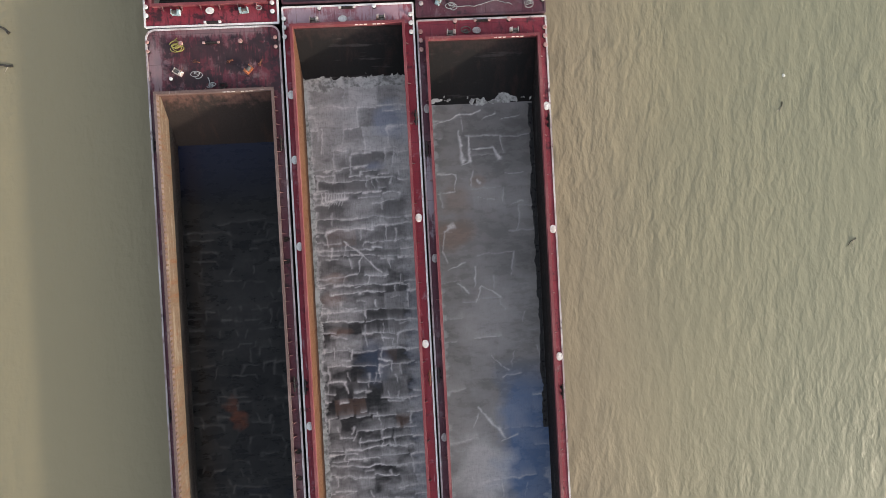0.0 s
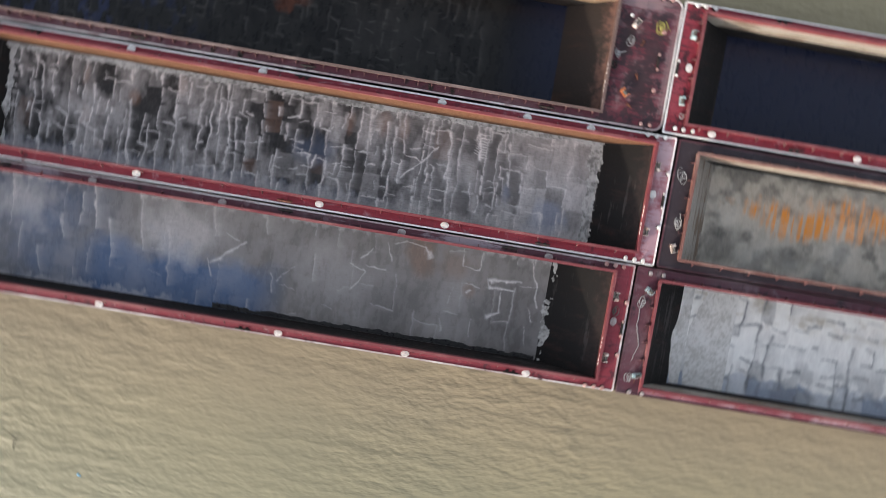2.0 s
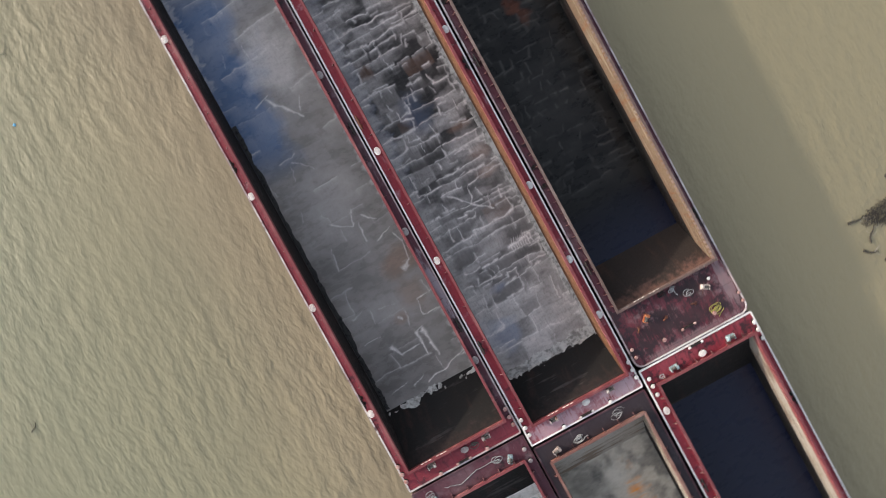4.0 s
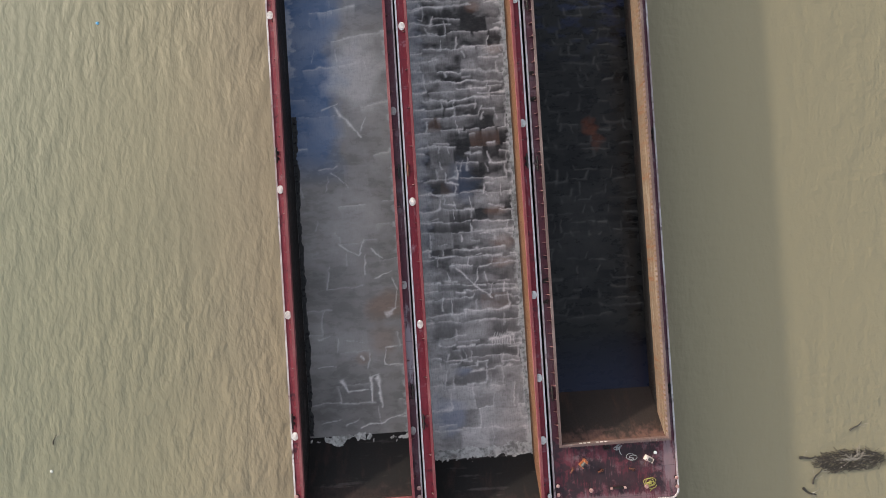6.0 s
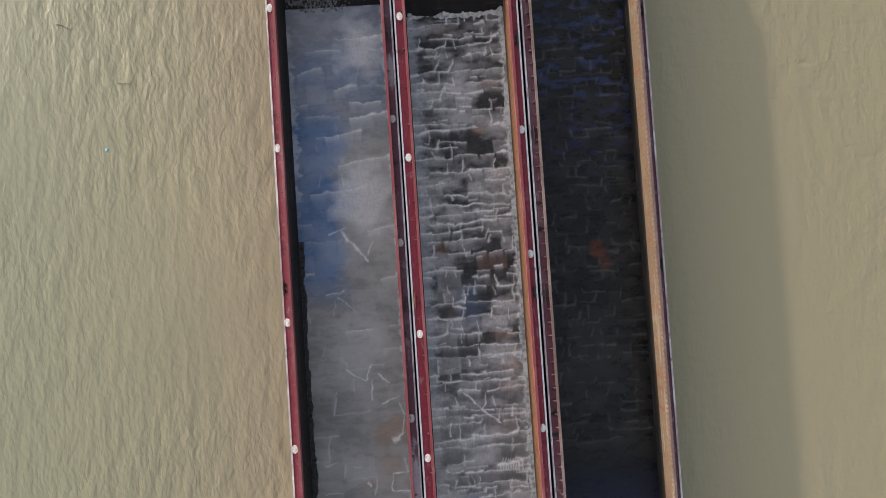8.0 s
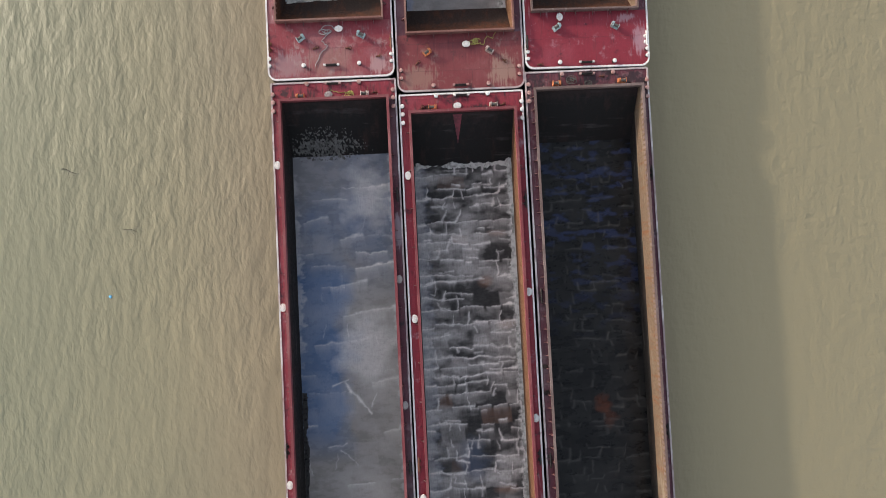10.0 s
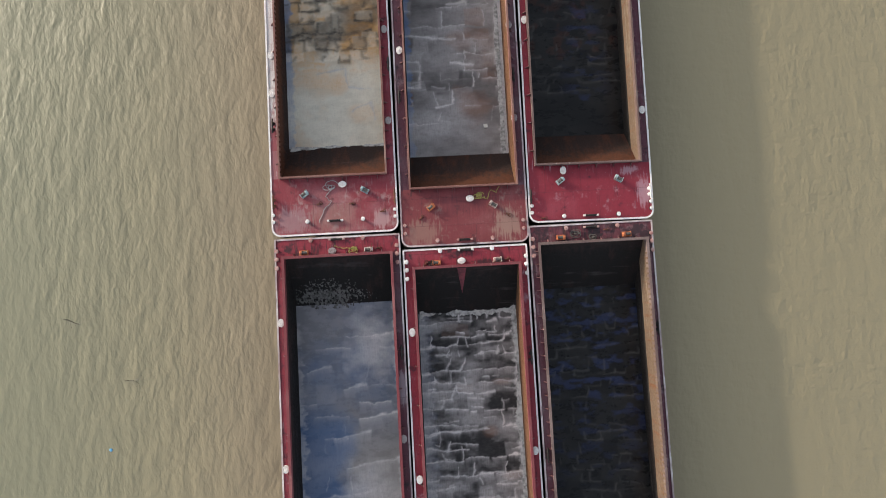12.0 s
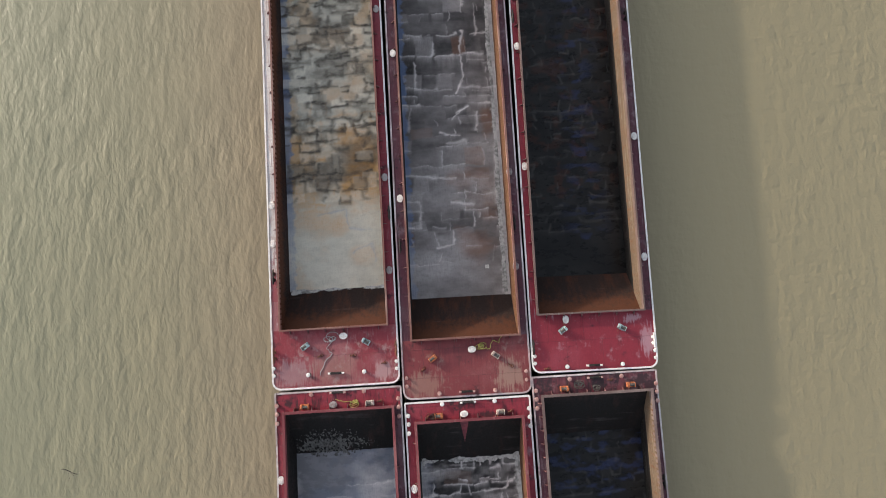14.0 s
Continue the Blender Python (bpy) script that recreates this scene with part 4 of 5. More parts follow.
# ---- barges ----
def barge(label, cx, wide, y0, y1, rim, floor, deck_mats, rail, rim_mat, walls, floor_mat, pattern, cell=0.07, rake_south=False, knees=2.4, lean=0.0, ribs=(), flange=0.20):
    """An open hopper barge. rim: west, east, south and north lines of the hold's mouth; floor: where the sloping end plates
    meet the floor, south and north; deck_mats: south, north, west, east; walls: west, east, south, north."""
    top = tagged(new("hopper_barge"), label, "barge", "moored barges")
    # lean: degrees by which the barge lies askew, about its south-west corner
    top.matrix_basis = pose(cx, y0, 0) @ pose(0, 0, 0, 0, 0, lean) @ pose(-cx, -y0, 0)
    x0, x1 = cx - wide / 2, cx + wide / 2
    w, e, s, n = rim
    rs, rn = (0.75 if rake_south else 0.12), 0.12
    edge = outline(x0, x1, y0, y1, rs, rn)
    inner = outline(x0, x1, y0, y1, rs, rn, 0.11)

    # hull shell, raked under at the bow
    bm = bmesh.new()
    rings = []
    for z, pull in ((DECK - 0.03, 0.0), (1.9, 0.0), (0.4, 2.2), (KEEL, 4.6)):
        ring = []
        for x, y in edge:
            if rake_south and y < y0 + 1:
                y += pull
            ring.append(bm.verts.new((x, y, z)))
        rings.append(ring)
    k = len(edge)
    for a, b in zip(rings, rings[1:]):
        for i in range(k):
            bm.faces.new((a[i], a[(i + 1) % k], b[(i + 1) % k], b[i]))
    bm.faces.new(rings[-1])
    part("hull", bm, hull_black, top, "black bitumen-coated steel hull")

    # deck plating: two end decks and two side decks round the hold
    sy, ny = s - 0.10, n + 0.10
    for name, mat, pts in (
        ("end_deck", deck_mats[0], [p for p in edge if p[1] < (y0 + y1) / 2] + [(x1, sy), (x0, sy)]),
        ("end_deck", deck_mats[1], [p for p in edge if p[1] > (y0 + y1) / 2] + [(x0, ny), (x1, ny)]),
        ("side_deck", deck_mats[2], [(x0, sy), (w - 0.10, sy), (w - 0.10, ny), (x0, ny)]),
        ("side_deck", deck_mats[3], [(e + 0.10, sy), (x1, sy), (x1, ny), (e + 0.10, ny)])):
        bm = bmesh.new()
        up = [bm.verts.new((*p, DECK)) for p in pts]
        dn = [bm.verts.new((*p, DECK - 0.025)) for p in pts]
        bm.faces.new(up), bm.faces.new(dn[::-1])
        for i in range(len(pts)):
            bm.faces.new((up[i], up[(i + 1) % len(pts)], dn[(i + 1) % len(pts)], dn[i]))
        part(name, bm, mat, top)

    # raised edge bar all round
    bm = ring_band(bmesh.new(), outline(x0, x1, y0, y1, rs, rn, -0.03), inner, DECK - 0.12, DECK + 0.055)
    part("edge_bar", bm, rail, top)

    # coaming: plate and flange on each side
    for name, a in (("coaming", (w - 0.10, w, s - 0.10, n + 0.10, w - flange, w + 0.03, s - flange, n + flange)),
                    ("coaming", (e, e + 0.10, s - 0.10, n + 0.10, e - 0.03, e + flange, s - flange, n + flange)),
                    ("coaming", (w + 0.003, e - 0.003, s - 0.10, s, w + 0.034, e - 0.034, s - flange, s + 0.03)),
                    ("coaming", (w + 0.003, e - 0.003, n, n + 0.10, w + 0.034, e - 0.034, n - 0.03, n + flange))):
        bm = bmesh.new()
        box(bm, a[0], a[1], a[2], a[3], DECK - 0.02, RIM - 0.05)
        box(bm, a[4], a[5], a[6], a[7], RIM - 0.049, RIM, 0.012)
        part(name, bm, rim_mat, top)

    # hold: side plates, sloping end plates and floor
    fs, fn = floor
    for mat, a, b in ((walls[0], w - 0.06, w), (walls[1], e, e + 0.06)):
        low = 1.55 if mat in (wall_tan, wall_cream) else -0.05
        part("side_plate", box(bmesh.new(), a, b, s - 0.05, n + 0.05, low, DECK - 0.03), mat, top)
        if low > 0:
            # separate lower strake in near-black: the shade low on the wall, as colour
            part("shaded_lower_plate", box(bmesh.new(), a - 0.012, b + 0.012, s - 0.05, n + 0.05, -0.05, low - 0.004), wall_dark, top, "lower plate coloured dark to stand for shade")
    for mat, ya, yb in ((walls[2], s, fs), (walls[3], n, fn)):
        d = 0.08 if yb > ya else -0.08
        bm = bmesh.new()
        prof = [(ya, DECK - 0.03), (ya, DECK - 0.35), (yb, 0.0), (yb - d, -0.06), (ya - d, DECK - 0.40), (ya - d, DECK - 0.03)]
        a = [bm.verts.new((w + 0.002, *p)) for p in prof]
        b = [bm.verts.new((e - 0.002, *p)) for p in prof]
        bm.faces.new(a), bm.faces.new(b[::-1])
        for i in range(6):
            bm.faces.new((a[i], a[(i + 1) % 6], b[(i + 1) % 6], b[i]))
        part("end_plate", bm, mat, top)
    marks = Residue(w + 0.002, e - 0.002, fs - 0.1, fn + 0.1, cell)
    pattern(marks)
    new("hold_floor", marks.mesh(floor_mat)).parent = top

    # short ribs under the flange of a coaming
    for x, d in ribs:
        g = fitting("rib", lambda b: box(b, -0.002, 0.07, -0.08, 0.08, RIM - 0.42, RIM - 0.06, 0.02), wall_tan)
        count = int((n - s - 1) / 0.44)
        for i in range(count):
            fix("rib", g, top, pose(x, s + 0.5 + 0.44 * i, 0, 0, 0, 0 if d > 0 else 180), walls[0] if d > 0 else walls[1])

    # knees outside the coaming
    if knees:
        g = gusset_mesh()
        count = int((n - s) / knees)
        for i in range(count):
            y = s + (i + 0.5) * (n - s) / count
            fix("knee", g, top, pose(w - 0.10, y, DECK, 0, 0, 180))
            fix("knee", g, top, pose(e + 0.10, y, DECK))
        for i in range(6):
            x = w + (i + 0.5) * (e - w) / 6
            fix("knee", g, top, pose(x, s - 0.10, DECK, 0, 0, -90))
            fix("knee", g, top, pose(x, n + 0.10, DECK, 0, 0, 90))
    return top


def corner_posts(top, xs, ys, cap, size=1.0):
    for x in xs:
        for y in ys:
            bollard(top, x, y, cap, size)


def ident_bars(top, x, y, count, facing):
    """A painted mark on the coaming's inner face, too worn to read."""
    for k in range(count):
        if k == 3:
            continue
        part("mark", box(bmesh.new(), x + 0.36 * k, x + 0.36 * k + 0.24, min(y, y + 0.006 * facing), max(y, y + 0.006 * facing), RIM - 0.33, RIM - 0.10), white_cap, top)


W = 10.72
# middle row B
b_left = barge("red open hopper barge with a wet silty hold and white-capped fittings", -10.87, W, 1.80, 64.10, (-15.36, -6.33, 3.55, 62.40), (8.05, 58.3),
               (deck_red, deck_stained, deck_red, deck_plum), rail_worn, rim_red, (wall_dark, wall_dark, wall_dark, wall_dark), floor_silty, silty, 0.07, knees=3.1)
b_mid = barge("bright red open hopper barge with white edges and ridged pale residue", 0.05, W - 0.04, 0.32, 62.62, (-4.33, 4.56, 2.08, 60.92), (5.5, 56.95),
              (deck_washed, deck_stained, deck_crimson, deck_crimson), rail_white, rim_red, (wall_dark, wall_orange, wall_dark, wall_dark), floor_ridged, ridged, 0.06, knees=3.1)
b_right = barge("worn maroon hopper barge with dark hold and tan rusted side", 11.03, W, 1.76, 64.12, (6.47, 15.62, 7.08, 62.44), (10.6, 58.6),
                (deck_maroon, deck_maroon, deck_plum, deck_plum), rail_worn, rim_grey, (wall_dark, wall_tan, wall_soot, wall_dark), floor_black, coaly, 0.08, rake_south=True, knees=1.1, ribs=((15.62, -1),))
# row C, beyond the north ends
c_left = barge("red hopper barge with raked bow and yellow-grey hold residue", -10.98, W + 0.1, 64.36, 126.6, (-15.45, -6.42, 69.40, 121.5), (72.8, 117.5),
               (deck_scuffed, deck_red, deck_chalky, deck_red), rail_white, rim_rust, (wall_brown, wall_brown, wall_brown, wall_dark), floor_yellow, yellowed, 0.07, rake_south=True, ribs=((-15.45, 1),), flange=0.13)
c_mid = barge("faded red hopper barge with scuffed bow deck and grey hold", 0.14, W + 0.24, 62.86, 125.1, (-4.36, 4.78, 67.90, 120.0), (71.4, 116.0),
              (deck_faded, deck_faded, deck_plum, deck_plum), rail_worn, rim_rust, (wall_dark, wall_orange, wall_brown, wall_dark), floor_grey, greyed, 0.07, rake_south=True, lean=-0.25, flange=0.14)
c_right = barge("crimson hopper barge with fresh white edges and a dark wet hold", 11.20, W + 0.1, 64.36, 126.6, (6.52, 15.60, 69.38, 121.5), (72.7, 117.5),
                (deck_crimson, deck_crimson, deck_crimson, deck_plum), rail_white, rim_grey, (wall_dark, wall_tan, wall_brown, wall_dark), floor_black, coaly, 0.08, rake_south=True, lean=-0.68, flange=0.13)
# row A, beyond the south ends
a_left = barge("plum-coloured old hopper barge with white cement residue in its hold", -10.87, W, -60.7, 1.55, (-15.45, -6.48, -55.6, -0.40), (-52.0, -4.0),
               (deck_plum, deck_plum, deck_washed, deck_plum), rail_dark, rim_red, (wall_cream, wall_dark, wall_dark, wall_dark), floor_white, cemented, 0.09)
a_mid = barge("black-decked hopper barge with orange rust and grey dust in its hold", 0.03, W - 0.1, -62.2, 0.05, (-4.38, 4.32, -57.0, -1.60), (-53.5, -4.6),
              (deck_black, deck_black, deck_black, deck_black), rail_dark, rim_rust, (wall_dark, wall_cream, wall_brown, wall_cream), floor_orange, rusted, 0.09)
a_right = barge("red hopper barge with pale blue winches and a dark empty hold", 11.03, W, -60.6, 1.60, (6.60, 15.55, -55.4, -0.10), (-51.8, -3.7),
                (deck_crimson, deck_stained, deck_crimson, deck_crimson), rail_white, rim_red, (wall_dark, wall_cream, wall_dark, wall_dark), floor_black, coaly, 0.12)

# ---- fittings, barge by barge ----
for top, cx, y, cap, d in ((b_left, -10.9, 63.88, pink_cap, -1), (b_mid, 0.1, 62.38, white_cap, -1), (b_right, 11.05, 63.78, pink_cap, -1),
                           (b_left, -10.9, 2.02, pink_cap, 1), (b_mid, 0.1, 0.55, white_cap, 1)):
    bollard(top, cx - 2.2, y, cap), bollard(top, cx + 2.25, y, cap)
    chock(top, cx, y, cap)
    corner_posts(top, (cx - 5.13, cx + 5.13), [y + d * v for v in (0.8, 1.5, 2.25)], cap)
for top, cx, y, cap in ((c_left, -10.95, 65.5, white_cap), (c_mid, 0.08, 63.28, pink_cap), (c_right, 11.1, 64.8, white_cap), (b_right, 11.15, 3.0, pink_cap)):
    bollard(top, cx - 2.35, y, cap), bollard(top, cx + 2.4, y, cap)
    chock(top, cx, y, cap)
bollard(b_right, 14.5, 5.8, white_cap, 0.8)
corner_posts(c_left, (-16.2, -5.78), (66.2, 65.6), white_cap, 0.85)
corner_posts(c_mid, (-5.0, 5.2), (64.7, 64.0), pink_cap, 0.85)
corner_posts(c_right, (6.02, 16.38), (65.8, 65.2), white_cap, 0.85)
corner_posts(b_right, (6.0, 16.2), (3.55, 2.8), pink_cap, 0.85)
corner_posts(a_right, (6.1, 16.15), (0.7, 0.0, -0.8), white_cap)
corner_posts(a_left, (-16.0, -5.95), (0.5, -0.6), grey_cap)
chock(a_right, 10.95, 1.36, white_cap)

for top, x, y, mat, turn in (
    (c_left, -13.5, 67.9, winch_teal, 35), (c_left, -8.3, 68.0, winch_teal, 150), (c_mid, -2.7, 66.2, winch_orange, 35), (c_mid, 2.7, 66.2, winch_white, 145),
    (c_right, 8.6, 67.9, winch_teal, 35), (c_right, 13.7, 67.9, winch_teal, 150), (b_left, -13.7, 62.85, winch_orange, 180), (b_left, -8.2, 62.85, winch_white, 0),
    (b_mid, -2.45, 61.4, winch_orange, 0), (b_mid, 2.8, 61.4, winch_white, 180), (b_right, 8.35, 63.0, winch_orange, 0), (b_right, 14.05, 63.0, winch_orange, 180),
    (b_right, 8.3, 5.3, winch_orange, 45), (b_right, 13.9, 5.3, winch_white, 150), (b_left, -13.5, 2.95, winch_white, 0), (b_left, -8.3, 2.95, winch_white, 180),
    (b_mid, -2.6, 1.48, winch_white, 0), (b_mid, 2.8, 1.48, winch_white, 180), (a_right, 8.4, 0.5, winch_teal, 5), (a_right, 13.8, 0.5, winch_teal, 175),
    (a_left, -7.4, 0.3, winch_teal, 60), (a_left, -14.6, 0.1, winch_teal, 100), (a_mid, -3.6, -1.0, winch_white, 20)):
    winch(top, x, y, mat, turn)

for top, x, y, cap, turn in (
    (c_left, -10.2, 68.6, white_cap, 90), (c_mid, 0.7, 66.8, white_cap, 90), (c_right, 8.9, 68.8, white_cap, 0), (b_left, -11.3, 62.9, grey_cap, 90),
    (b_mid, -0.3, 61.45, white_cap, 90), (b_left, -10.4, 2.85, grey_cap, 90), (b_mid, 0.5, 1.5, white_cap, 90), (a_right, 11.1, 0.45, white_cap, 90)):
    manhole(top, x, y, cap, turn)
for top, x, ys, cap in (
    (b_mid, -4.82, (18.0, 28.4, 43.4, 55.6), white_cap), (b_mid, 4.98, (7.5, 12.8, 19.85, 34.55, 45.2), white_cap),
    (b_left, -15.87, (9.3, 19.5, 30.1, 44.9, 57.0), white_cap), (b_left, -5.98, (9.1, 21.4, 36.2, 46.8), grey_cap),
    (c_left, -5.98, (74.0, 82.2, 97.8), grey_cap), (c_left, -15.95, (76.9, 80.3), white_cap), (c_mid, -4.80, (80.2, 93.5), white_cap),
    (c_mid, 4.95, (73.7, 82.1), grey_cap), (c_right, 6.22, (82.4, 93.5), white_cap), (c_right, 16.15, (73.9, 84.7), white_cap), (a_right, 6.15, (-2.4, -14.7), white_cap)):
    for y in ys:
        manhole(top, x, y, cap)

for top, x, y, mat in (
    (c_left, -16.15, 67.3, iron_rust), (c_left, -5.75, 67.3, iron_rust), (c_left, -16.0, 74.0, iron_black), (c_left, -5.75, 79.0, iron_black), (c_right, 16.35, 66.7, white_cap), (c_right, 5.97, 66.6, iron_black),
    (c_right, 16.3, 96.0, iron_black), (c_right, 6.0, 96.3, iron_black), (b_right, 16.1, 54.9, iron_black), (b_right, 16.1, 32.9, iron_black), (b_right, 16.1, 11.1, iron_black),
    (b_right, 6.0, 44.8, iron_black), (b_right, 6.0, 31.0, iron_black), (b_right, 6.0, 11.4, iron_black), (b_left, -16.0, 33.0, iron_black), (b_left, -16.0, 10.6, iron_black), (b_left, -5.8, 12.4, iron_black),
    (b_left, -5.8, 31.0, iron_black), (b_left, -5.8, 54.0, iron_black), (b_mid, -5.03, 31.2, iron_rust), (b_mid, 5.13, 31.3, iron_black), (b_mid, -5.03, 9.8, iron_black), (b_mid, 5.13, 53.0, iron_black),
    (c_mid, -5.0, 76.0, iron_black), (c_mid, 5.1, 77.5, iron_black), (a_right, 16.1, -6.5, iron_black), (a_right, 6.0, -9.5, iron_black)):
    kevel(top, x, y, mat)
for top, x, y, turn in ((c_left, -12.3, 67.0, 20), (c_left, -9.5, 66.9, 0), (c_mid, -3.6, 65.3, 40), (c_mid, 3.9, 65.3, -30), (c_left, -6.9, 66.1, 10), (b_right, 9.7, 4.5, 20),
                        (b_right, 12.4, 4.5, -20), (b_right, 7.3, 4.7, 60), (b_right, 12.3, 63.5, 0), (b_left, -7.4, 62.95, 0), (b_mid, 3.6, 61.4, 20), (b_mid, -3.4, 61.35, 60), (c_right, 7.0, 64.7, 0)):
    pad_eye(top, x, y, turn)
ident_bars(b_left, -14.2, 3.55, 7, 1)
ident_bars(b_mid, -2.9, 2.08, 7, 1)
ident_bars(b_right, 8.0, 7.08, 7, 1)


# ---- ropes and wires lying on the decks ----
def coil(label, material, x, y, size, turns, seed, z=DECK, radius=0.03, tail=()):
    """A rope thrown down in loose overlapping loops, with a tail."""
    r = random.Random(seed)
    pts = []
    steps = 22
    for k in range(turns * steps):
        a = 2 * math.pi * k / steps
        grow = size * (0.65 + 0.35 * math.sin(0.37 * k / steps * 2 * math.pi + seed))
        ox, oy = size * 0.28 * math.sin(1.3 * k / steps + seed), size * 0.28 * math.cos(1.7 * k / steps)
        pts.append((x + ox + grow * math.cos(a), y + oy + 0.62 * grow * math.sin(a), z + 0.06 + 0.05 * (k / steps) / max(turns, 1) + 0.02 * math.sin(3 * a)))
    last = pts[-1]
    for p in tail:
        for k in range(1, 7):
            f = k / 6
            pts.append((last[0] + (p[0] - last[0]) * f + 0.06 * math.sin(5 * f + seed), last[1] + (p[1] - last[1]) * f + 0.05 * r.uniform(-1, 1), z + 0.045))
        last = pts[-1]
    ob = part("rope", tube(bmesh.new(), pts, radius, 5), material)
    return tagged(ob, label, "rope")


coil("grey rope dropped in loops with a long tail on deck", rope_grey, -11.3, 68.5, 0.55, 3, 1, tail=((-11.7, 67.6), (-11.2, 67.2), (-11.9, 66.4), (-12.3, 65.4)))
coil("yellow-green rope heap beside a hatch", rope_yellow, 1.5, 67.0, 0.38, 5, 2, tail=((2.2, 66.7), (2.6, 67.5), (3.0, 67.2), (3.3, 67.75)))
coil("brown-yellow rope heap beside the coaming", rope_yellow, -9.5, 62.92, 0.42, 4, 3, tail=((-10.3, 63.1), (-11.2, 63.3)))
coil("coiled wire beside an orange winch", rope_dark, 9.7, 63.3, 0.42, 5, 4)
coil("loose wire ring beside the coaming", rope_dark, 11.1, 62.95, 0.36, 3, 5)
coil("grey wire coil on a maroon deck", rope_grey, 12.4, 5.5, 0.46, 3, 6, radius=0.024)
coil("yellow rope heap near the deck edge", rope_yellow, 13.9, 3.2, 0.50, 6, 7, tail=((13.9, 2.5),))
coil("pale chain dropped by the coaming", rope_grey, 11.35, 6.4, 0.28, 4, 8, radius=0.035, tail=((11.6, 5.8),))
coil("black wire heap by the coaming", iron_black, 10.4, 6.55, 0.34, 5, 9)
coil("green wire coil beside a hatch", rope_dark, -9.5, 2.85, 0.40, 4, 10)
coil("white rope end on a red deck", rope_grey, 7.2, 0.35, 0.26, 2, 11)
coil("pale rope snaking along a plum deck", rope_grey, -8.5, 0.75, 0.48, 3, 12, tail=((-10.3, 0.85), (-12.0, 0.35), (-13.4, 0.75)))
coil("pale rope tangle by a winch", rope_grey, -14.9, 0.75, 0.40, 3, 13)
coil("grey wire sprawled on a black deck", rope_grey, 2.4, -0.7, 0.55, 4, 14, radius=0.02)
coil("tan rope heap on a black deck", rope_grey, -1.5, -1.0, 0.42, 5, 15, tail=((-0.7, -1.1),))
coil("black wire heap beside a red winch", iron_black, -2.9, 61.4, 0.30, 5, 16)
for y, seed in ((19.2, 21), (21.0, 22), (36.6, 23), (38.8, 24)):
    coil("black chain bundled on a narrow side deck", iron_black, 6.03, y, 0.22, 5, seed, radius=0.035)

# ---- residue in the holds ----
flat = lambda x, y: np.zeros_like(x)


def slope(foot, head):
    """Height of a sloping end plate between its foot on the floor and its head at the rim."""
    return lambda x, y: np.clip((y - foot) / (head - foot), 0, 1) * (DECK - 0.35)


ragged = lambda seed, k, amount: (lambda x, y: (rough_noise(x, y, k, seed) - 0.5) * amount)



r1 = ragged(3, 0.55, 1.5)
crust("residue_bank", cake_pale, -4.3, 4.54, 3.6, 7.2, lambda x, y: 0.55 - np.abs(y - 5.75 + 0.5 * r1(x, y * 0 + 1)) + 0.8 * r1(x * 2, y * 2) - 0.6 * np.clip(rough_noise(x, y, 3.5, 77) - 0.45, 0, 1) * (y < 5.3) * 4, slope(5.5, 2.08), 0.08, 0.045, "pale dried residue banked along the hold's end")
r2 = ragged(9, 0.4, 1.3)
crust("residue_bank", cake_pale, 3.55, 4.55, 5.6, 56.9, lambda x, y: (x - 4.22) * 1.2 + 0.10 + r2(x * 0.8, y) + 0.35 * (rough_noise(x, y, 2.6, 79) - 0.5), flat, 0.14, 0.07, "pale dried residue banked along the hold's side")
r3 = ragged(15, 0.7, 1.4)
crust("residue_bank", cake_pale, -15.3, -6.4, 6.4, 9.2, lambda x, y: 0.18 - np.abs(y - 7.85 - 0.15 * np.sin(x)) + 1.0 * r3(x, y) + 0.5 * (rough_noise(x, y, 3.0, 78) - 0.5), slope(8.05, 3.55), 0.06, 0.045, "thin pale residue along the hold's end")
r4 = ragged(21, 7.5, 3.4)
crust("residue_bank", cake_grey, -15.2, -6.6, 57.9, 60.6, lambda x, y: 0.62 - np.abs((y - 59.0) / 1.5) - np.abs((x + 12.2) / 3.6) ** 2 + r4(x, y), slope(58.3, 62.4), 0.04, 0.03, "gritty grey residue stuck to the sloping plate")
crust("paint_run", cake_paint, -0.75, 0.15, 58.3, 60.85, lambda x, y: (y - 58.4) / 2.4 * 0.42 - np.abs(x + 0.3) - 0.02, slope(56.95, 60.92), 0.004, 0.05, "red paint run down the sloping plate")
r5 = ragged(27, 0.9, 1.2)
crust("residue_bank", cake_pale, -4.2, 4.5, 56.2, 57.8, lambda x, y: 0.14 - np.abs(y - 56.9) * 0.9 + 0.9 * r5(x, y), slope(56.95, 60.92), 0.07, 0.045, "pale residue along the hold's end")
r6 = ragged(33, 0.5, 1.0)
crust("residue_bank", cake_black, -15.34, -14.2, 8.2, 37.0, lambda x, y: (-14.95 - x) + 0.7 * r6(x, y * 2), flat, 0.02, 0.05, "black wet sludge along the hold's side")
r7 = ragged(39, 0.35, 1.5)
crust("residue_bank", cake_white, -15.4, -6.5, -9.0, -2.6, lambda x, y: -3.75 - y - 0.035 * (x + 11.5) ** 2 + 0.8 * r7(x, y) - 1.4 * np.clip(0.8 + r7(x * 0.8 + 40, y * 0.8), 0, 1) * (y < -5), slope(-4.0, -0.4), 0.05, 0.06, "white dried cement along the hold's end")
r8 = ragged(45, 0.6, 1.1)
crust("residue_bank", cake_pale, -15.3, -6.5, 71.9, 73.4, lambda x, y: 0.2 - np.abs(y - 72.75) + 0.7 * r8(x, y), slope(72.8, 69.4), 0.06, 0.045, "yellow-grey residue along the hold's end")
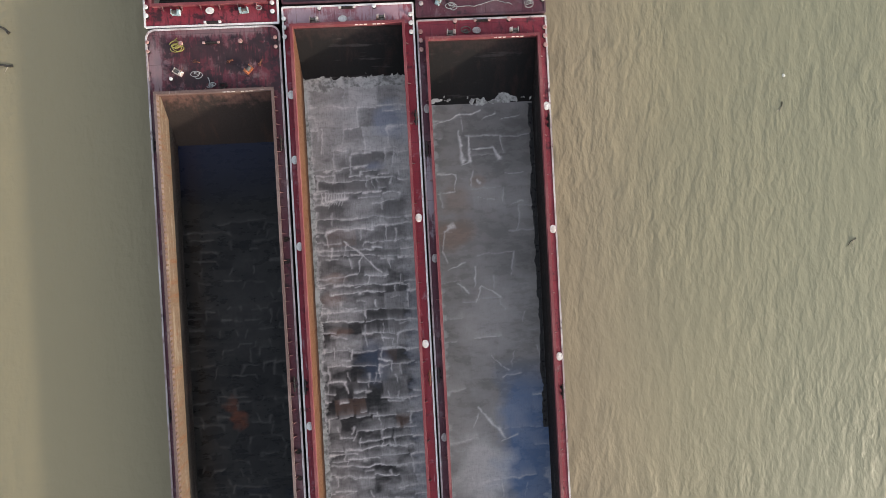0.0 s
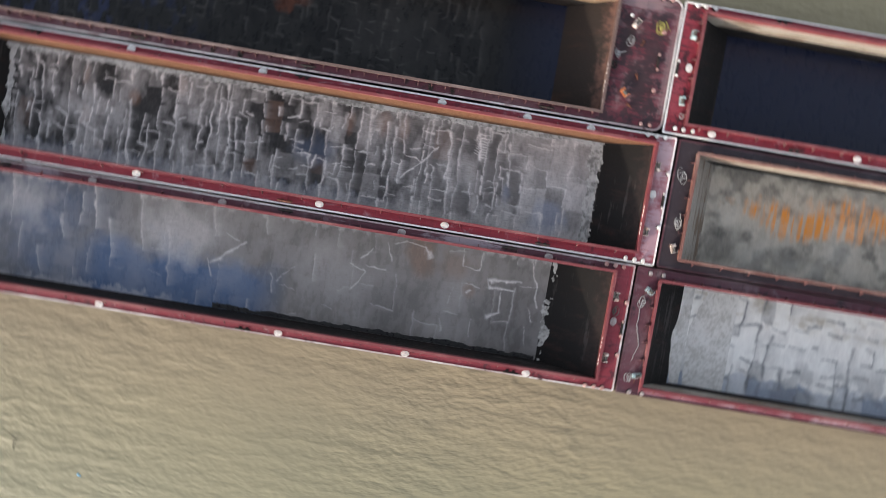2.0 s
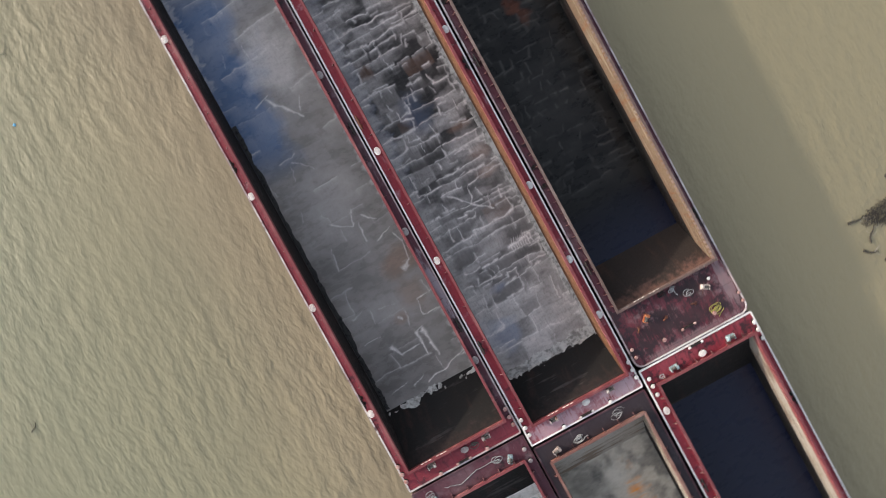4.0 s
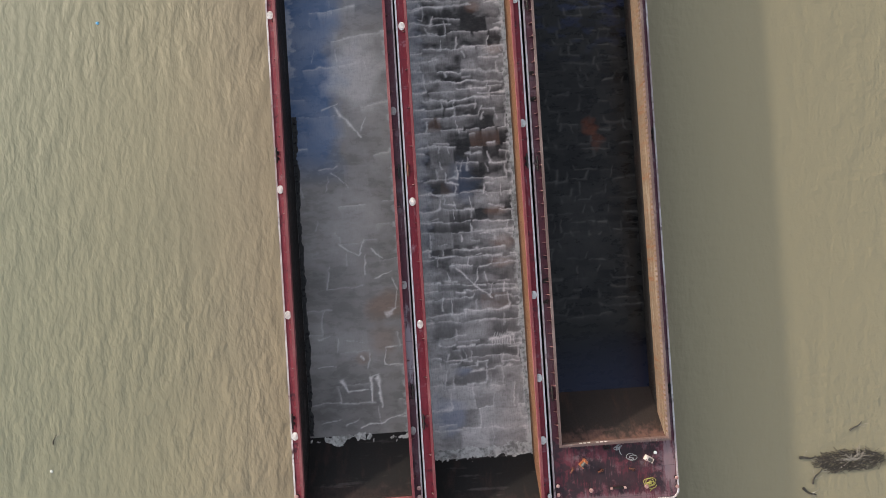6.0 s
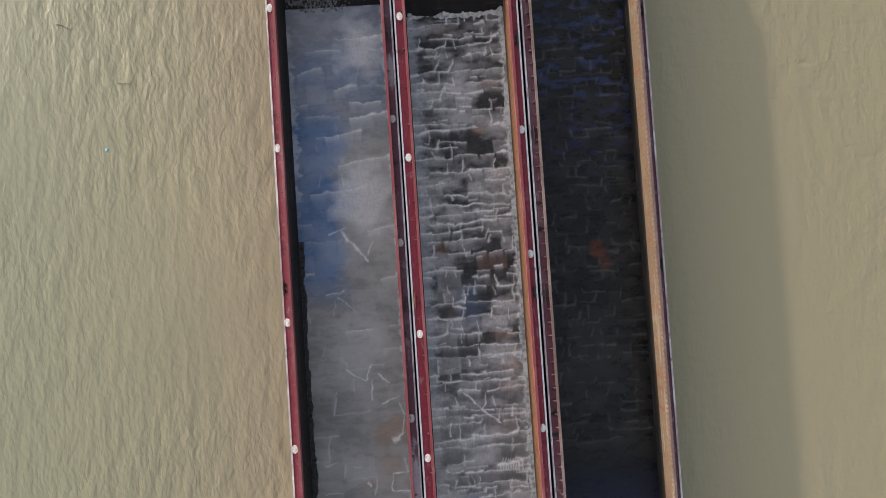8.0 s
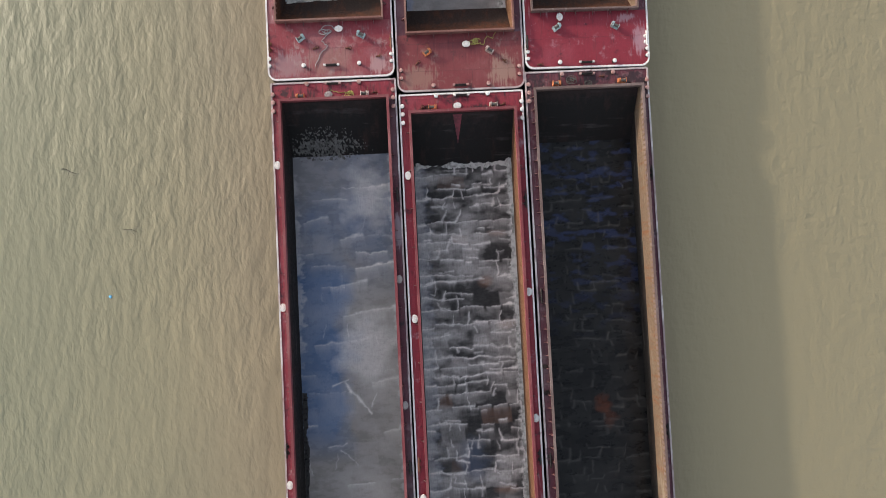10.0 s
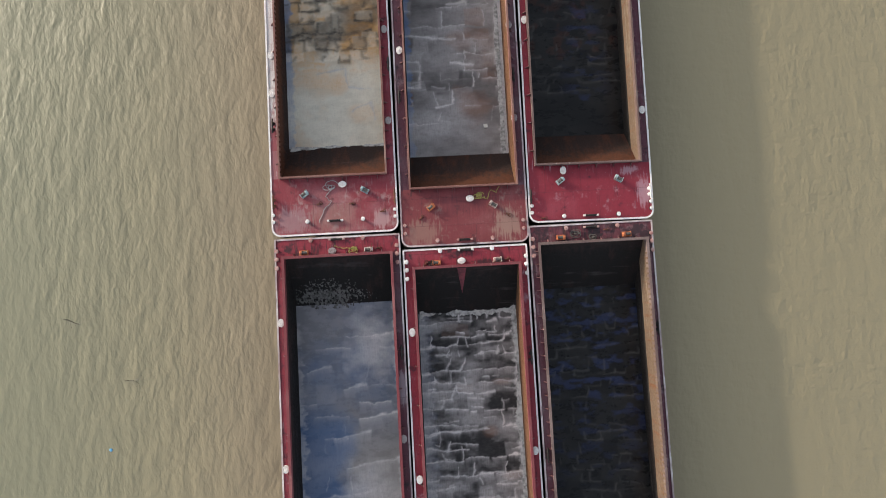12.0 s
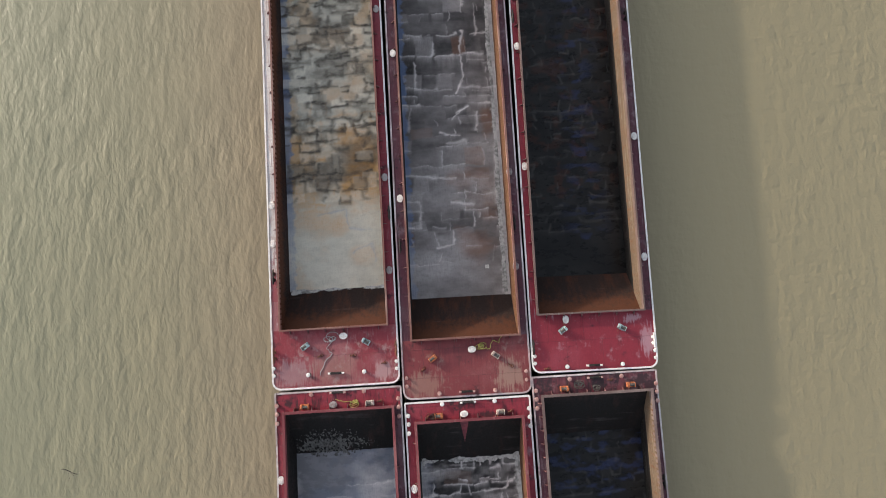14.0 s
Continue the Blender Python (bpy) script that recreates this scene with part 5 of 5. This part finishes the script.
r9 = ragged(51, 0.5, 1.0)
crust("residue_bank", cake_pale, 3.9, 4.58, 71.6, 115.5, lambda x, y: (x - 4.3) + 0.12 + 0.6 * r9(x, y), flat, 0.10, 0.06, "pale residue banked along the hold's side")
tagged(part("carton", box(bmesh.new(), 2.62, 2.98, 73.85, 74.2, 0.01, 0.16, 0.02), trash_white), "small white carton lying on the hold floor", "carton")


def scrap(x, y, material, label):
    """A crumpled scrap of plastic afloat."""
    r = random.Random(3)
    bm = bmesh.new()
    bmesh.ops.create_icosphere(bm, subdivisions=2, radius=0.13)
    for v in bm.verts:
        v.co = Vector((v.co.x * r.uniform(0.7, 1.3), v.co.y * r.uniform(0.7, 1.3), v.co.z * 0.35))
    ob = part("plastic_scrap", bm, material)
    ob.location = (x, y, WATER_Z + 0.02)
    return tagged(ob, label, "litter")


scrap(-32.2, 46.5, trash_blue, "small blue plastic scrap floating on the river")
scrap(-38.4, 6.7, trash_white, "small white plastic scrap floating on the river")

# ---- driftwood on the water ----
def drift_log(x, y, length, radius, turn, seed, label="dark waterlogged driftwood log"):
    r = random.Random(seed)
    pts = [(length * (k / 8 - 0.5), 0.06 * length * math.sin(k * 0.7 + seed), 0.02 + 0.04 * r.uniform(-1, 1)) for k in range(9)]
    log = part("driftwood_log", tube(bmesh.new(), pts, radius, 8, radius * 0.35), wood_wet)
    log.matrix_basis = pose(x, y, WATER_Z + 0.02, 0, 0, turn)
    bm = bmesh.new()
    for k in range(3):
        p = pts[r.randint(2, 7)]
        a = r.uniform(0.4, 1.2) * r.choice((-1, 1))
        tube(bm, [p, (p[0] + 0.3 * math.cos(a), p[1] + 0.3 * math.sin(a), 0.08), (p[0] + 0.8 * math.cos(a), p[1] + 0.75 * math.sin(a), 0.12)], radius * 0.25, 5, 0.008)
    part("branch", bm, wood_pale, log)
    return tagged(log, label, "driftwood")


def drift_tangle(x, y, wide, deep, seed):
    """A raft of twigs and reeds round a root crown."""
    r = random.Random(seed)
    top = tagged(new("driftwood_raft"), "floating raft of twigs, bark and bleached roots", "driftwood")
    top.location = (x, y, WATER_Z)
    bm = bmesh.new()
    for k in range(620):
        a, d = r.uniform(0, 6.28), math.sqrt(r.random())
        px, py, t = wide * d * math.cos(a), deep * d * math.sin(a), r.gauss(0, 0.5)
        l = r.uniform(0.15, 0.7)
        tube(bm, [(px - l * math.cos(t), py - l * math.sin(t), 0.01 + 0.05 * r.random()), (px, py, 0.05 + 0.10 * r.random()), (px + l * math.cos(t), py + l * math.sin(t), 0.02 + 0.06 * r.random())], r.uniform(0.012, 0.04), 4, 0.006)
    tagged(part("twig_litter", bm, wood_wet, top), kind="stuff")
    bm = bmesh.new()
    for k in range(38):
        a, l = r.uniform(-0.6, 3.6), r.uniform(0.7, 1.7)
        cx, cy = wide * 0.35 * r.choice((0, 0.6)), deep * 0.15
        p, pts = Vector((cx, cy, 0.1)), []
        for j in range(6):
            pts.append(tuple(p))
            a += r.uniform(-0.35, 0.35)
            p = p + Vector((math.cos(a), math.sin(a), r.uniform(-0.1, 0.25))) * l / 5
        tube(bm, pts, 0.028, 5, 0.007)
    part("roots", bm, wood_pale, top)
    bm = bmesh.new()
    for k in range(30):
        a, d = r.uniform(0, 6.28), math.sqrt(r.random())
        px, py, s = wide * d * math.cos(a), deep * d * math.sin(a), r.uniform(0.02, 0.06)
        box(bm, px - s, px + s, py - s * 0.7, py + s * 0.7, 0.10, 0.10 + s)
    tagged(part("bark_litter", bm, wood_pale, top), kind="stuff")
    return top


drift_tangle(33.9, 2.5, 3.3, 0.95, 5)
for x, y, l, rad, turn, seed in ((29.9, 3.05, 1.6, 0.13, 3, 1), (29.8, -0.1, 1.4, 0.14, -30, 2), (31.4, -1.7, 1.8, 0.17, -25, 3), (33.0, -5.4, 2.4, 0.16, -55, 4), (34.0, -5.3, 2.2, 0.14, -72, 5), (30.6, 1.3, 1.6, 0.09, 55, 6), (34.6, 5.6, 1.4, 0.08, 35, 7)):
    drift_log(x, y, l, rad, turn, seed)
for x, y, l, rad, turn, seed in ((-30.2, 52.4, 1.3, 0.03, -18, 11), (-38.0, 9.5, 0.9, 0.05, 70, 12), (-35.5, 58.0, 1.6, 0.04, -15, 13), (-44.0, 22.0, 1.0, 0.05, 40, 14)):
    drift_log(x, y, l, rad, turn, seed, "thin dark stick floating on the river")
